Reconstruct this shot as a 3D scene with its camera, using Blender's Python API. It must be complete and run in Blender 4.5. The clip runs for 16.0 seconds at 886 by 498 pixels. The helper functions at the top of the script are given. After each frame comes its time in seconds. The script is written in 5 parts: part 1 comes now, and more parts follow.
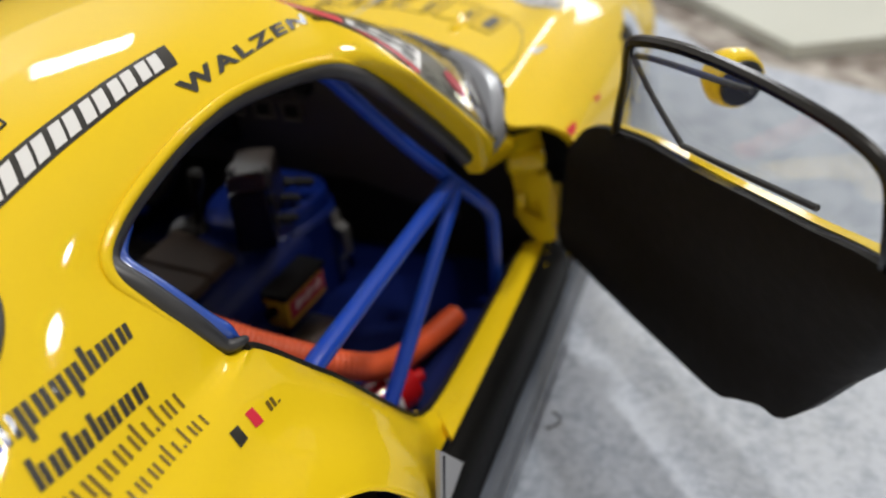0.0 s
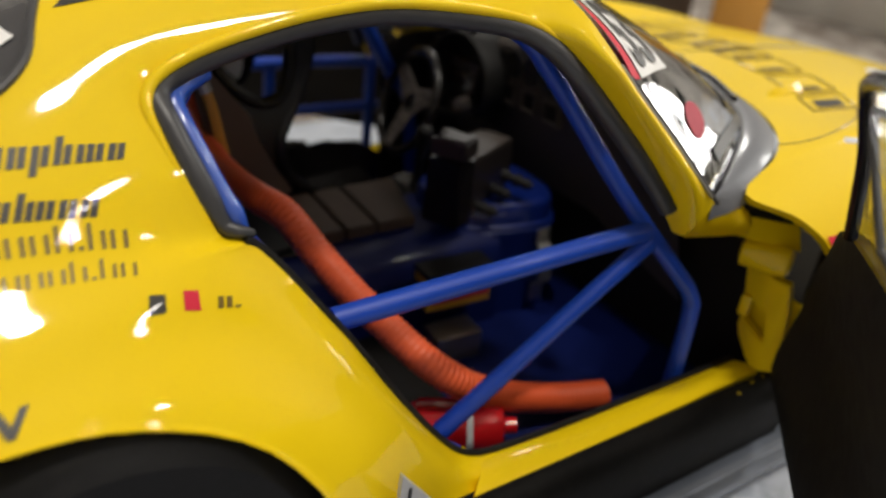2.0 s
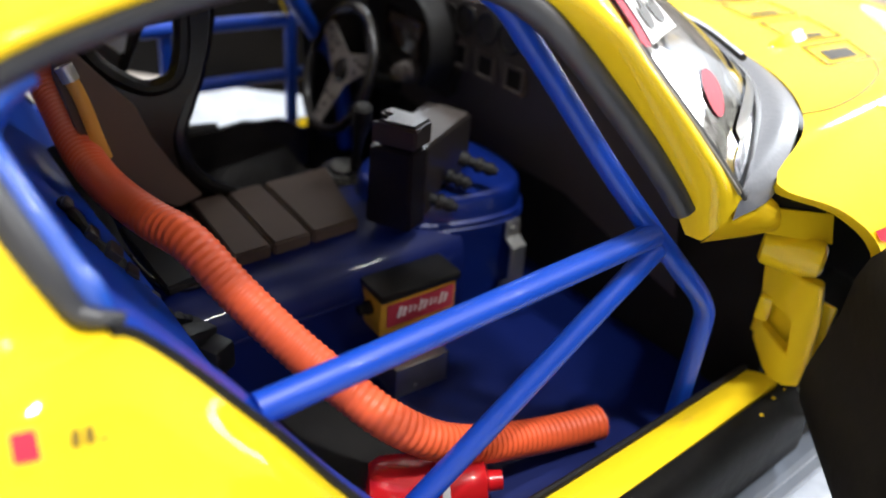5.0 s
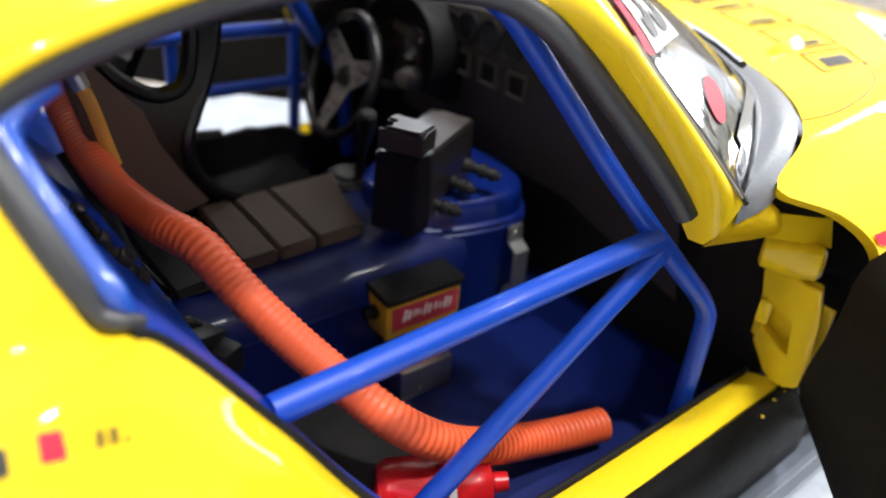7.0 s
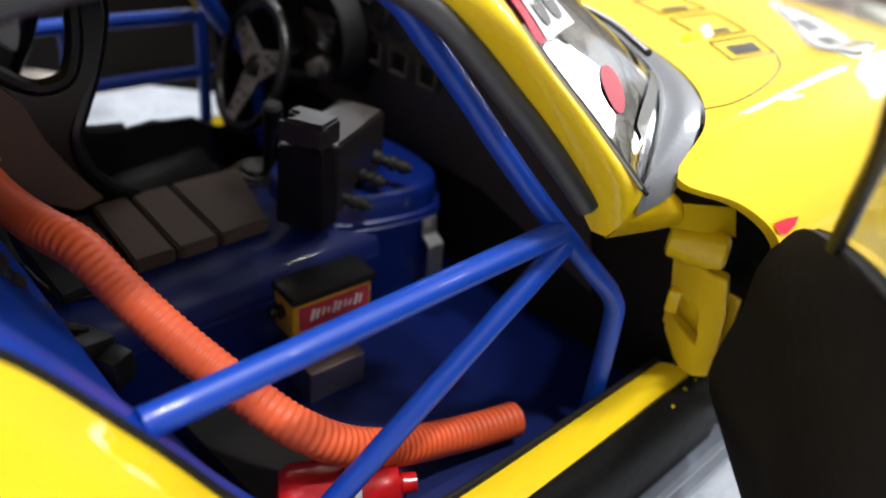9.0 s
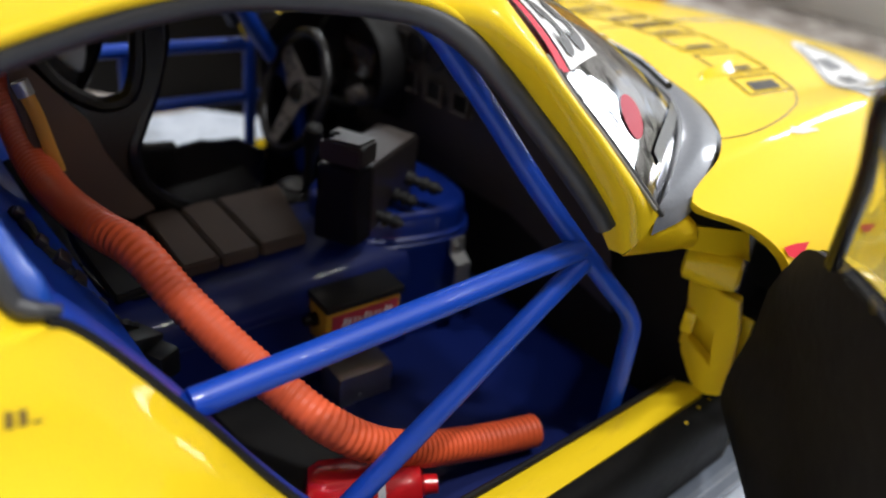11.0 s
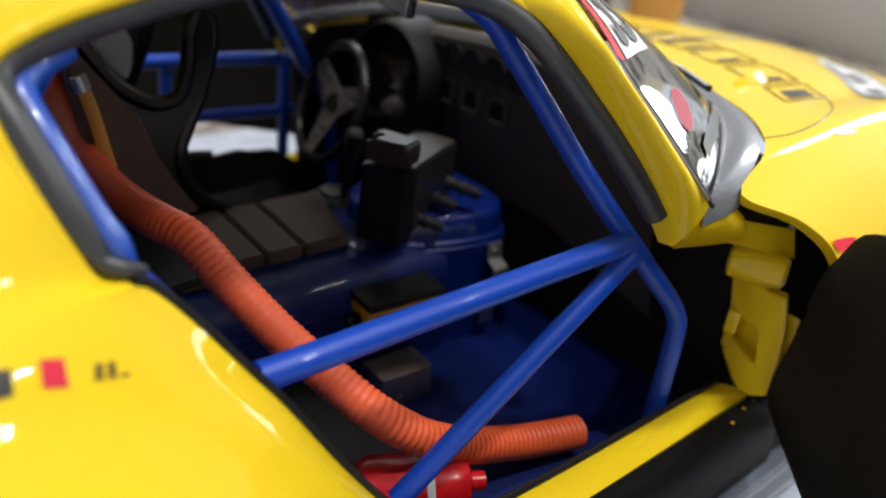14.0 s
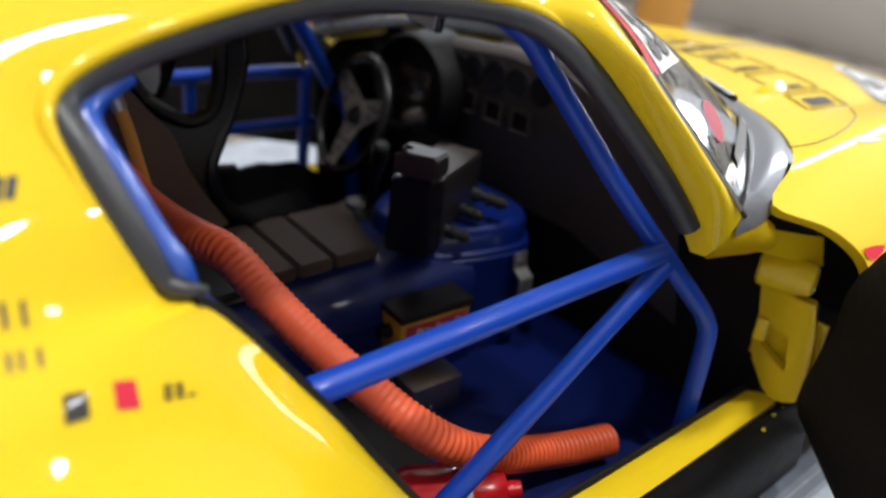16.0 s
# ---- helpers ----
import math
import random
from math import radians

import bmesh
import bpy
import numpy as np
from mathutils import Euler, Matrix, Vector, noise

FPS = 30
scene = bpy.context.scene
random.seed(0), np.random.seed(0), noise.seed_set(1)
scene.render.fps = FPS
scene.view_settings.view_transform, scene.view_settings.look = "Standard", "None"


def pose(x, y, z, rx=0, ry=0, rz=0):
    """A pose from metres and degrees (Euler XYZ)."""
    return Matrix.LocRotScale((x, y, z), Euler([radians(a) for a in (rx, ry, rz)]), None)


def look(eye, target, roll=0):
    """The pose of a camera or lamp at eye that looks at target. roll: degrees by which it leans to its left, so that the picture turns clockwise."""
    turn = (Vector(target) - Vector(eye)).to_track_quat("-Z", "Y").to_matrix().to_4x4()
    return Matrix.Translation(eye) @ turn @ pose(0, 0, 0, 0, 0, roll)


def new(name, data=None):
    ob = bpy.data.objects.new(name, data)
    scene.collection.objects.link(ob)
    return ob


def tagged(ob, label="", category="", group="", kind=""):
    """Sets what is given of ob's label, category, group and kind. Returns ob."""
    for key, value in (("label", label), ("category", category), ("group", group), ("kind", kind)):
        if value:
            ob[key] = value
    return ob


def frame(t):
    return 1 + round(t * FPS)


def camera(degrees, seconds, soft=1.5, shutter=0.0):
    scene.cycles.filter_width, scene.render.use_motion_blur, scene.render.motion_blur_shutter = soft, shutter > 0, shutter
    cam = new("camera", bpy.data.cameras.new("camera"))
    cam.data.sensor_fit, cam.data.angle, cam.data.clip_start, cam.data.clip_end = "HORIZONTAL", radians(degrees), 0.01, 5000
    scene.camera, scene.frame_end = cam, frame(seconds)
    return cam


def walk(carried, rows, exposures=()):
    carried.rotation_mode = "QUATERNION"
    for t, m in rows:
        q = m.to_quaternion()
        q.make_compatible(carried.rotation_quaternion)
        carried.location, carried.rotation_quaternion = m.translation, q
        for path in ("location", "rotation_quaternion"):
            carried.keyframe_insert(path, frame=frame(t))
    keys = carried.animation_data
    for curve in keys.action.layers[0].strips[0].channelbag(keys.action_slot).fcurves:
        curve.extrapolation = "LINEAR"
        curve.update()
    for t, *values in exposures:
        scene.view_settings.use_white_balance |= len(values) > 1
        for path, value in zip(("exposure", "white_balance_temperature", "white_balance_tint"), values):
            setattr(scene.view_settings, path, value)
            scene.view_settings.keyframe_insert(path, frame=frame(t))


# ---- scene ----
from mathutils.bvhtree import BVHTree

cam = camera(60.18, 16.0, soft=1.9, shutter=0.5)
# close-up lens: a shallow depth of field about the door bars
cam.data.dof.use_dof = True
cam.data.dof.focus_distance = 1.25 / 18
cam.data.dof.aperture_fstop = 23.0
# The model car is one eighteenth of full size: its numbers below are full-size metres, K brings them to the model.
K = 1 / 18
ROWS = [
    (0, -1.9065, -1.3075, 1.6004, -66.581, -33.780, -4.360),
    (0.5, -1.7789, -1.3935, 1.5387, -59.222, -34.200, -2.957),
    (1, -1.7482, -1.6401, 1.4240, -45.354, -29.675, 1.779),
    (1.5, -1.5503, -1.7714, 1.4023, -33.238, -28.795, 3.054),
    (2, -1.4808, -1.5995, 1.3470, -35.173, -28.590, 5.703),
    (2.5, -1.2992, -1.4306, 1.5273, -36.160, -33.102, 3.597),
    (3, -1.2953, -1.2367, 1.3280, -40.485, -35.680, 6.634),
    (3.5, -1.2968, -1.1906, 1.3563, -40.507, -36.945, 5.709),
    (4, -1.3034, -1.1824, 1.3788, -40.203, -36.205, 4.534),
    (4.5, -1.2915, -1.2362, 1.3337, -40.508, -33.431, 4.763),
    (5, -1.2850, -1.2649, 1.2833, -40.774, -32.280, 5.024),
    (7.5, -1.3146, -1.2681, 1.2991, -41.202, -31.865, 5.019),
    (8, -1.2683, -1.3020, 1.3282, -42.369, -32.907, 5.002),
    (8.5, -1.2228, -1.2799, 1.2839, -46.090, -32.545, 6.438),
    (11, -1.2852, -1.3615, 1.3013, -42.953, -29.971, 6.731),
    (11.5, -1.3405, -1.3567, 1.2947, -42.812, -30.047, 6.667),
    (12, -1.3774, -1.3918, 1.3306, -41.647, -30.321, 6.046),
    (12.5, -1.3769, -1.3993, 1.3339, -41.308, -30.381, 5.804),
    (13, -1.3799, -1.3970, 1.3396, -41.234, -29.396, 5.623),
    (13.5, -1.3906, -1.3870, 1.2496, -41.929, -27.710, 6.499),
    (14, -1.3769, -1.3500, 1.2218, -42.319, -27.010, 6.662),
    (14.5, -1.3844, -1.3262, 1.2322, -42.314, -26.861, 6.226),
    (15, -1.4023, -1.3076, 1.2108, -42.395, -26.705, 6.326),
    (15.5, -1.4245, -1.2874, 1.1459, -42.716, -26.438, 7.018),
    (16, -1.4284, -1.3176, 1.2371, -42.085, -26.708, 5.878),
]


def view(x, y, z, yaw, pitch, roll):
    return pose(x * K, y * K, z * K, 90 + pitch, 0, yaw) @ pose(0, 0, 0, 0, 0, roll)


walk(cam, [(t, view(x, y, z, yaw, pitch, roll)) for t, x, y, z, yaw, pitch, roll in ROWS],
     exposures=[(0.0, 0.0, 6550, 10), (1.0, 0.07, 6750, 10), (2.0, -0.02, 7000, 10), (2.5, 0.0, 6700, 10), (3.0, 0.60, 6250, 10), (3.5, 1.27, 6150, 10), (5.0, 1.34, 6200, 10),
                (7.5, 1.22, 6200, 10), (8.5, 1.02, 6250, 10), (11.0, 0.57, 6150, 10), (12.5, 0.55, 6150, 10), (14.0, 0.48, 6200, 10), (16.0, 0.55, 6150, 10)])

# ---- world and lamps ----
world = bpy.data.worlds.new("room_air")
world.use_nodes = True
world.node_tree.nodes["Background"].inputs[0].default_value = (0.9, 0.95, 1.0, 1)
world.node_tree.nodes["Background"].inputs[1].default_value = 0.02
scene.world = world


def area_lamp(name, eye, target, sx, sy, radiance, colour, shape="RECTANGLE"):
    data = bpy.data.lights.new(name, "AREA")
    data.shape, data.size, data.size_y = shape, sx * K, sy * K
    data.energy = radiance * math.pi * sx * sy * K * K * (math.pi / 4 if shape == "ELLIPSE" else 1)
    data.color = colour
    ob = new(name, data)
    ob.matrix_world = look(Vector(eye) * K, Vector(target) * K)
    return ob


for dx, dy, dz, far, sx, sy, rad in ((0.11, -0.27, 0.957, 24, 1.5, 2.0, 265), (-0.12, 0.08, 0.98, 24, 1.4, 1.8, 215), (0.48, -0.53, 0.70, 24, 1.2, 1.2, 88), (0.28, -0.56, 0.78, 24, 1.2, 1.2, 100)):
    area_lamp("ceiling_light", (dx * far - 1, dy * far - 0.7, dz * far), (-1, -0.7, 0.6), sx, sy, rad, (1.0, 0.97, 0.92), "ELLIPSE")
area_lamp("window_light", (17.6, 1.0, 10.9), (-0.4, -0.6, 0.8), 2.6, 5.0, 17.0, (0.94, 0.97, 1.0))
area_lamp("window_light", (10.6, 11.9, 10.6), (-0.4, 0.0, 0.6), 3.2, 1.6, 26.0, (0.96, 0.98, 1.0))
area_lamp("window_light", (19.6, -1.1, 4.9), (-0.2, -0.65, 0.85), 4.2, 4.2, 8.5, (0.94, 0.97, 1.0))


# ---- materials ----
def material(name, colour, rough=0.5, metal=0.0, coat=0.0, grain=0.0, scale=20.0, bump=0.0, second=None, amount=0.5, big=3.0, transmission=0.0, rough_var=0.0, ior=1.45, specular=0.5):
    m = bpy.data.materials.new(name)
    m.use_nodes = True
    nt = m.node_tree
    b = nt.nodes["Principled BSDF"]
    b.inputs["Roughness"].default_value, b.inputs["Metallic"].default_value = rough, metal
    b.inputs["Coat Weight"].default_value, b.inputs["Coat Roughness"].default_value = coat, 0.04
    b.inputs["Transmission Weight"].default_value, b.inputs["IOR"].default_value = transmission, ior
    b.inputs["Specular IOR Level"].default_value = specular
    b.inputs["Base Color"].default_value = (*colour, 1)
    tc = nt.nodes.new("ShaderNodeTexCoord")
    mp = nt.nodes.new("ShaderNodeMapping")
    mp.inputs["Scale"].default_value = (1 / K, 1 / K, 1 / K)
    nt.links.new(tc.outputs["Object"], mp.inputs["Vector"])
    if grain or second:
        n1 = nt.nodes.new("ShaderNodeTexNoise")
        n1.inputs["Scale"].default_value, n1.inputs["Detail"].default_value = scale, 5
        n2 = nt.nodes.new("ShaderNodeTexNoise")
        n2.inputs["Scale"].default_value, n2.inputs["Detail"].default_value = big, 3
        nt.links.new(mp.outputs[0], n1.inputs["Vector"])
        nt.links.new(mp.outputs[0], n2.inputs["Vector"])
        mixf = nt.nodes.new("ShaderNodeMix")
        mixf.data_type, mixf.blend_type = "RGBA", "MIX"
        mixf.inputs[6].default_value = (*colour, 1)
        mixf.inputs[7].default_value = (*(second or [c * 0.6 for c in colour]), 1)
        mul = nt.nodes.new("ShaderNodeMath")
        mul.operation = "MULTIPLY"
        ramp = nt.nodes.new("ShaderNodeMapRange")
        ramp.inputs[1].default_value, ramp.inputs[2].default_value = 0.35, 0.7
        nt.links.new(n2.outputs[0], ramp.inputs[0])
        add = nt.nodes.new("ShaderNodeMath")
        add.operation = "MULTIPLY_ADD"
        add.inputs[1].default_value, add.inputs[2].default_value = grain, -grain * 0.5
        nt.links.new(n1.outputs[0], add.inputs[0])
        mul.inputs[1].default_value = amount
        nt.links.new(ramp.outputs[0], mul.inputs[0])
        tot = nt.nodes.new("ShaderNodeMath")
        tot.operation, tot.use_clamp = "ADD", True
        nt.links.new(mul.outputs[0], tot.inputs[0])
        nt.links.new(add.outputs[0], tot.inputs[1])
        nt.links.new(tot.outputs[0], mixf.inputs[0])
        nt.links.new(mixf.outputs[2], b.inputs["Base Color"])
        if rough_var:
            rv = nt.nodes.new("ShaderNodeMath")
            rv.operation = "MULTIPLY_ADD"
            rv.inputs[1].default_value, rv.inputs[2].default_value = rough_var, rough - rough_var * 0.5
            nt.links.new(n1.outputs[0], rv.inputs[0])
            nt.links.new(rv.outputs[0], b.inputs["Roughness"])
        if bump:
            bp = nt.nodes.new("ShaderNodeBump")
            bp.inputs["Strength"].default_value, bp.inputs["Distance"].default_value = bump, 0.004 * K
            nt.links.new(n1.outputs[0], bp.inputs["Height"])
            nt.links.new(bp.outputs[0], b.inputs["Normal"])
    return m


YELLOW = material("yellow_paint", (0.86, 0.60, 0.010), 0.5, specular=0.12, coat=0.6, grain=0.06, scale=60, second=(0.80, 0.56, 0.012), amount=0.25, big=2)
RUBBER = material("rubber_seal", (0.030, 0.031, 0.036), 0.42, specular=0.8, grain=0.5, scale=40, second=(0.042, 0.043, 0.049), amount=0.5, bump=0.15)
TYRE = material("tyre_rubber", (0.010, 0.010, 0.011), 0.65, specular=0.16, grain=0.5, scale=60, second=(0.018, 0.018, 0.019), amount=0.4, bump=0.25)
BLACK = material("black_plastic", (0.010, 0.0095, 0.0095), 0.5, specular=0.22, grain=0.4, scale=50, second=(0.022, 0.021, 0.02), amount=0.5, bump=0.1, rough_var=0.15)
SATIN = material("satin_black_plastic", (0.006, 0.005, 0.005), 0.27, specular=0.5, grain=0.15, scale=35, second=(0.008, 0.0065, 0.006), amount=0.4)
MATT = material("matt_brown_black_vinyl", (0.075, 0.054, 0.043), 0.6, specular=0.12, grain=0.5, scale=30, second=(0.058, 0.041, 0.033), amount=0.5, bump=0.2)
BLUE = material("blue_enamel", (0.007, 0.060, 0.46), 0.4, coat=0.25, grain=0.1, scale=30, second=(0.005, 0.042, 0.32), amount=0.4)
# floor and tunnel blue, set near black with the cabin's shade in the colour
SHADED_BLUE = material("shaded_blue_floor_enamel", (0.001, 0.007, 0.080), 0.5, specular=0.3, coat=0.12, grain=0.3, scale=25, second=(0.0015, 0.009, 0.095), amount=0.5)
DASH = material("dark_brown_dash_plastic", (0.058, 0.048, 0.043), 0.5, specular=0.35, grain=0.3, scale=40, second=(0.042, 0.034, 0.030), amount=0.4, bump=0.15)
BROWN = material("brown_black_seat_shell", (0.13, 0.086, 0.066), 0.5, specular=0.3, grain=0.3, scale=20, second=(0.10, 0.065, 0.05), amount=0.4, bump=0.08)
CASE = material("brown_black_satin_plastic", (0.020, 0.016, 0.015), 0.3, specular=0.55, grain=0.15, scale=35, second=(0.026, 0.020, 0.018), amount=0.4)
CAST = material("worn_dark_metal", (0.20, 0.175, 0.16), 0.45, metal=0.5, grain=0.8, scale=25, second=(0.07, 0.06, 0.055), amount=0.6, big=9, rough_var=0.2)
FLANGE = material("glossy_blue_enamel", (0.014, 0.08, 0.46), 0.30, coat=0.6, specular=1.0, grain=0.1, scale=30, second=(0.010, 0.065, 0.40), amount=0.4)
ORANGE = material("orange_rubber", (0.78, 0.115, 0.035), 0.45, grain=0.25, scale=60, second=(0.68, 0.085, 0.024), amount=0.4, bump=0.1)
RED = material("red_enamel", (0.55, 0.01, 0.015), 0.25, coat=0.6, grain=0.1, scale=20, second=(0.42, 0.008, 0.012), amount=0.3)
SILVER = material("brushed_metal", (0.55, 0.54, 0.52), 0.35, metal=0.9, grain=0.3, scale=60, second=(0.40, 0.39, 0.37), amount=0.4, rough_var=0.2)
ALLOY = material("silver_alloy_paint", (0.36, 0.36, 0.37), 0.4, metal=0.5, grain=0.3, scale=40, second=(0.24, 0.24, 0.25), amount=0.4)
GREY = material("grey_skirt_plastic", (0.13, 0.15, 0.19), 0.25, coat=0.9, grain=0.4, scale=30, second=(0.085, 0.10, 0.13), amount=0.5, bump=0.08)
COWL = material("grey_carbon_trim", (0.17, 0.18, 0.205), 0.35, coat=0.4, grain=0.5, scale=90, second=(0.11, 0.117, 0.135), amount=0.4, bump=0.2)
WHITE = material("white_sticker", (0.78, 0.78, 0.78), 0.35, coat=0.4, grain=0.08, scale=20, second=(0.70, 0.70, 0.71), amount=0.3)
INK = material("black_print", (0.02, 0.018, 0.015), 0.4, coat=0.3)
PINK = material("red_print", (0.66, 0.03, 0.06), 0.45, specular=0.2)
PLATE = material("pale_grey_plate", (0.55, 0.55, 0.56), 0.4, grain=0.1, scale=20, second=(0.48, 0.48, 0.49), amount=0.4)
COVER = material("glossy_dark_blue_cover", (0.002, 0.014, 0.14), 0.35, coat=0.5, grain=0.2, scale=25, second=(0.0015, 0.012, 0.12), amount=0.5)
BATTERY = material("golden_yellow_plastic", (0.60, 0.34, 0.02), 0.45, grain=0.2, scale=30, second=(0.46, 0.24, 0.015), amount=0.4)
CRIMSON = material("faded_crimson_print", (0.45, 0.045, 0.075), 0.5, specular=0.2, grain=0.2, scale=40, second=(0.36, 0.035, 0.06), amount=0.4)
# grey cloth made pale: the light on the head bolster is in its colour
LIT_CLOTH = material("lit_blue_grey_cloth", (0.62, 0.66, 0.74), 0.8, specular=0.2, grain=0.4, scale=60, second=(0.52, 0.56, 0.64), amount=0.5, bump=0.2)
SCREEN = material("brown_tinted_display", (0.035, 0.020, 0.014), 0.25, coat=0.4, grain=0.3, scale=30, second=(0.022, 0.012, 0.009), amount=0.5)
LINING = material("black_moulded_lining", (0.013, 0.0118, 0.0112), 0.68, specular=0.12, grain=0.6, scale=30, second=(0.014, 0.012, 0.011), amount=0.5, bump=0.3, rough_var=0.2)
TREAD = material("worn_black_tread", (0.005, 0.0048, 0.0048), 0.5, specular=0.12, grain=0.8, scale=45, second=(0.014, 0.013, 0.012), amount=0.3, bump=0.25, rough_var=0.2)
SMOKE = material("smoked_window", (0.05, 0.05, 0.055), 0.08, coat=1.0)
SHEET = material("pale_grey_paper_sheet", (0.50, 0.545, 0.63), 0.8, grain=2.2, scale=34, second=(0.31, 0.35, 0.43), amount=0.7, big=7, bump=1.0)
BOARD = material("grey_green_card", (0.60, 0.62, 0.57), 0.8, grain=0.15, scale=3, second=(0.54, 0.56, 0.51), amount=0.4, big=1.0)
RUG = material("brown_patterned_rug", (0.20, 0.17, 0.15), 0.9, grain=2.6, scale=6, second=(0.62, 0.59, 0.55), amount=0.7, big=2.2, bump=0.6)
WALL = material("pale_ribbed_wall", (0.86, 0.86, 0.83), 0.75, grain=0.2, scale=3, second=(0.79, 0.79, 0.76), amount=0.5, big=0.6)
PALE = material("off_white_plaster", (0.80, 0.79, 0.77), 0.85, grain=0.2, scale=1, second=(0.70, 0.68, 0.65), amount=0.5, big=0.2)
# plaster of the unseen walls and ceiling, pale enough to bounce soft fill
PLASTER = material("grey_beige_plaster", (0.75, 0.73, 0.70), 0.85, grain=0.2, scale=1, second=(0.68, 0.66, 0.63), amount=0.5, big=0.2)
WOOD = material("dark_brown_wood", (0.05, 0.03, 0.02), 0.5, grain=0.5, scale=3, second=(0.025, 0.016, 0.011), amount=0.5, big=0.7)
OCHRE = material("orange_ochre_lacquer", (0.72, 0.34, 0.06), 0.4, grain=0.2, scale=4, second=(0.62, 0.28, 0.05), amount=0.4)


def thin_glass(name, tint, rough=0.03):
    """A thin tinted pane: light passes straight through, with a mirror gloss at the surface."""
    m = bpy.data.materials.new(name)
    m.use_nodes = True
    nt = m.node_tree
    nt.nodes.remove(nt.nodes["Principled BSDF"])
    clear, gloss, mix, fr = [nt.nodes.new("ShaderNode" + k) for k in ("BsdfTransparent", "BsdfGlossy", "MixShader", "Fresnel")]
    clear.inputs[0].default_value = (*tint, 1)
    gloss.inputs["Color"].default_value, gloss.inputs["Roughness"].default_value = (1, 1, 1, 1), rough
    fr.inputs["IOR"].default_value = 1.5
    nt.links.new(fr.outputs[0], mix.inputs[0])
    nt.links.new(clear.outputs[0], mix.inputs[1])
    nt.links.new(gloss.outputs[0], mix.inputs[2])
    nt.links.new(mix.outputs[0], nt.nodes["Material Output"].inputs["Surface"])
    return m


def clear_pane(name, tint):
    """A thin clear pane whose gloss grows towards grazing angles on both faces alike."""
    m = thin_glass(name, tint)
    nt = m.node_tree
    mix = [n for n in nt.nodes if n.type == "MIX_SHADER"][0]
    nt.nodes.remove([n for n in nt.nodes if n.type == "FRESNEL"][0])
    edge, power, scale = nt.nodes.new("ShaderNodeLayerWeight"), nt.nodes.new("ShaderNodeMath"), nt.nodes.new("ShaderNodeMath")
    edge.inputs["Blend"].default_value = 0.5
    power.operation, power.inputs[1].default_value = "POWER", 5.0
    scale.operation, scale.inputs[1].default_value, scale.inputs[2].default_value = "MULTIPLY_ADD", 0.9, 0.045
    nt.links.new(edge.outputs["Facing"], power.inputs[0])
    nt.links.new(power.outputs[0], scale.inputs[0])
    nt.links.new(scale.outputs[0], mix.inputs[0])
    return m


PANE = clear_pane("clear_door_glass", (0.95, 0.96, 0.96))
WINDSCREEN = thin_glass("tinted_windscreen_glass", (0.86, 0.87, 0.88))


# ---- mesh helpers (full-size numbers, brought to the model by part) ----
def part(name, bm, mat, parent=None, label="", smooth=True, mats=()):
    bmesh.ops.recalc_face_normals(bm, faces=bm.faces)
    for v in bm.verts:
        v.co *= K
    for f in bm.faces:
        f.smooth = smooth
    me = bpy.data.meshes.new(name)
    bm.to_mesh(me)
    bm.free()
    me.materials.append(mat)
    for m in mats:
        me.materials.append(m)
    if smooth:
        me.set_sharp_from_angle(angle=radians(38))
    ob = new(name, me)
    if parent is not None:
        # thing > part > sub-part, no deeper
        ob.parent = parent if parent.parent is None or parent.parent.parent is None else parent.parent
    if label:
        ob["label"] = label
    return ob


def spline(pts, n, closed=False):
    """Catmull-Rom through pts, n samples a span."""
    P = [Vector(p) for p in pts]
    m = len(P)
    out = []
    spans = m if closed else m - 1
    for i in range(spans):
        if closed:
            a, b, c, d = P[(i - 1) % m], P[i], P[(i + 1) % m], P[(i + 2) % m]
        else:
            b, c = P[i], P[i + 1]
            a = P[i - 1] if i else b * 2 - c
            d = P[i + 2] if i + 2 < m else c * 2 - b
        for k in range(n):
            t = k / n
            out.append(0.5 * ((2 * b) + (c - a) * t + (2 * a - 5 * b + 4 * c - d) * t * t + (3 * b - a - 3 * c + d) * t ** 3))
    if not closed:
        out.append(P[-1])
    return out


def grid(bm, rows, closed_u=False, closed_v=False):
    """Quads over rows of points."""
    vs = [[bm.verts.new(p) for p in r] for r in rows]
    nu, nv = len(vs), len(vs[0])
    for i in range(nu if closed_u else nu - 1):
        for j in range(nv if closed_v else nv - 1):
            q = (vs[i][j], vs[(i + 1) % nu][j], vs[(i + 1) % nu][(j + 1) % nv], vs[i][(j + 1) % nv])
            if len(set(q)) == 4:
                bm.faces.new(q)
    return vs


def tube(bm, path, r, n=12, closed=False, squash=1.0, radii=None):
    P = [Vector(p) for p in path]
    m = len(P)
    up = None
    rows = []
    for i in range(m):
        a = P[(i - 1) % m] if closed or i else P[0]
        b = P[(i + 1) % m] if closed or i < m - 1 else P[-1]
        d = (b - a).normalized()
        if up is None:
            up = d.cross(Vector((0, 0, 1))) if abs(d.z) < 0.9 else d.cross(Vector((0, 1, 0)))
            up.normalize()
        up = (up - d * up.dot(d)).normalized()
        w = d.cross(up)
        rr = radii[i] if radii else r
        rows.append([P[i] + rr * (math.cos(t) * up + squash * math.sin(t) * w) for t in [2 * math.pi * k / n for k in range(n)]])
    vs = grid(bm, rows, closed_u=closed, closed_v=True)
    if not closed:
        bm.faces.new(vs[0])
        bm.faces.new(vs[-1][::-1])
    return bm


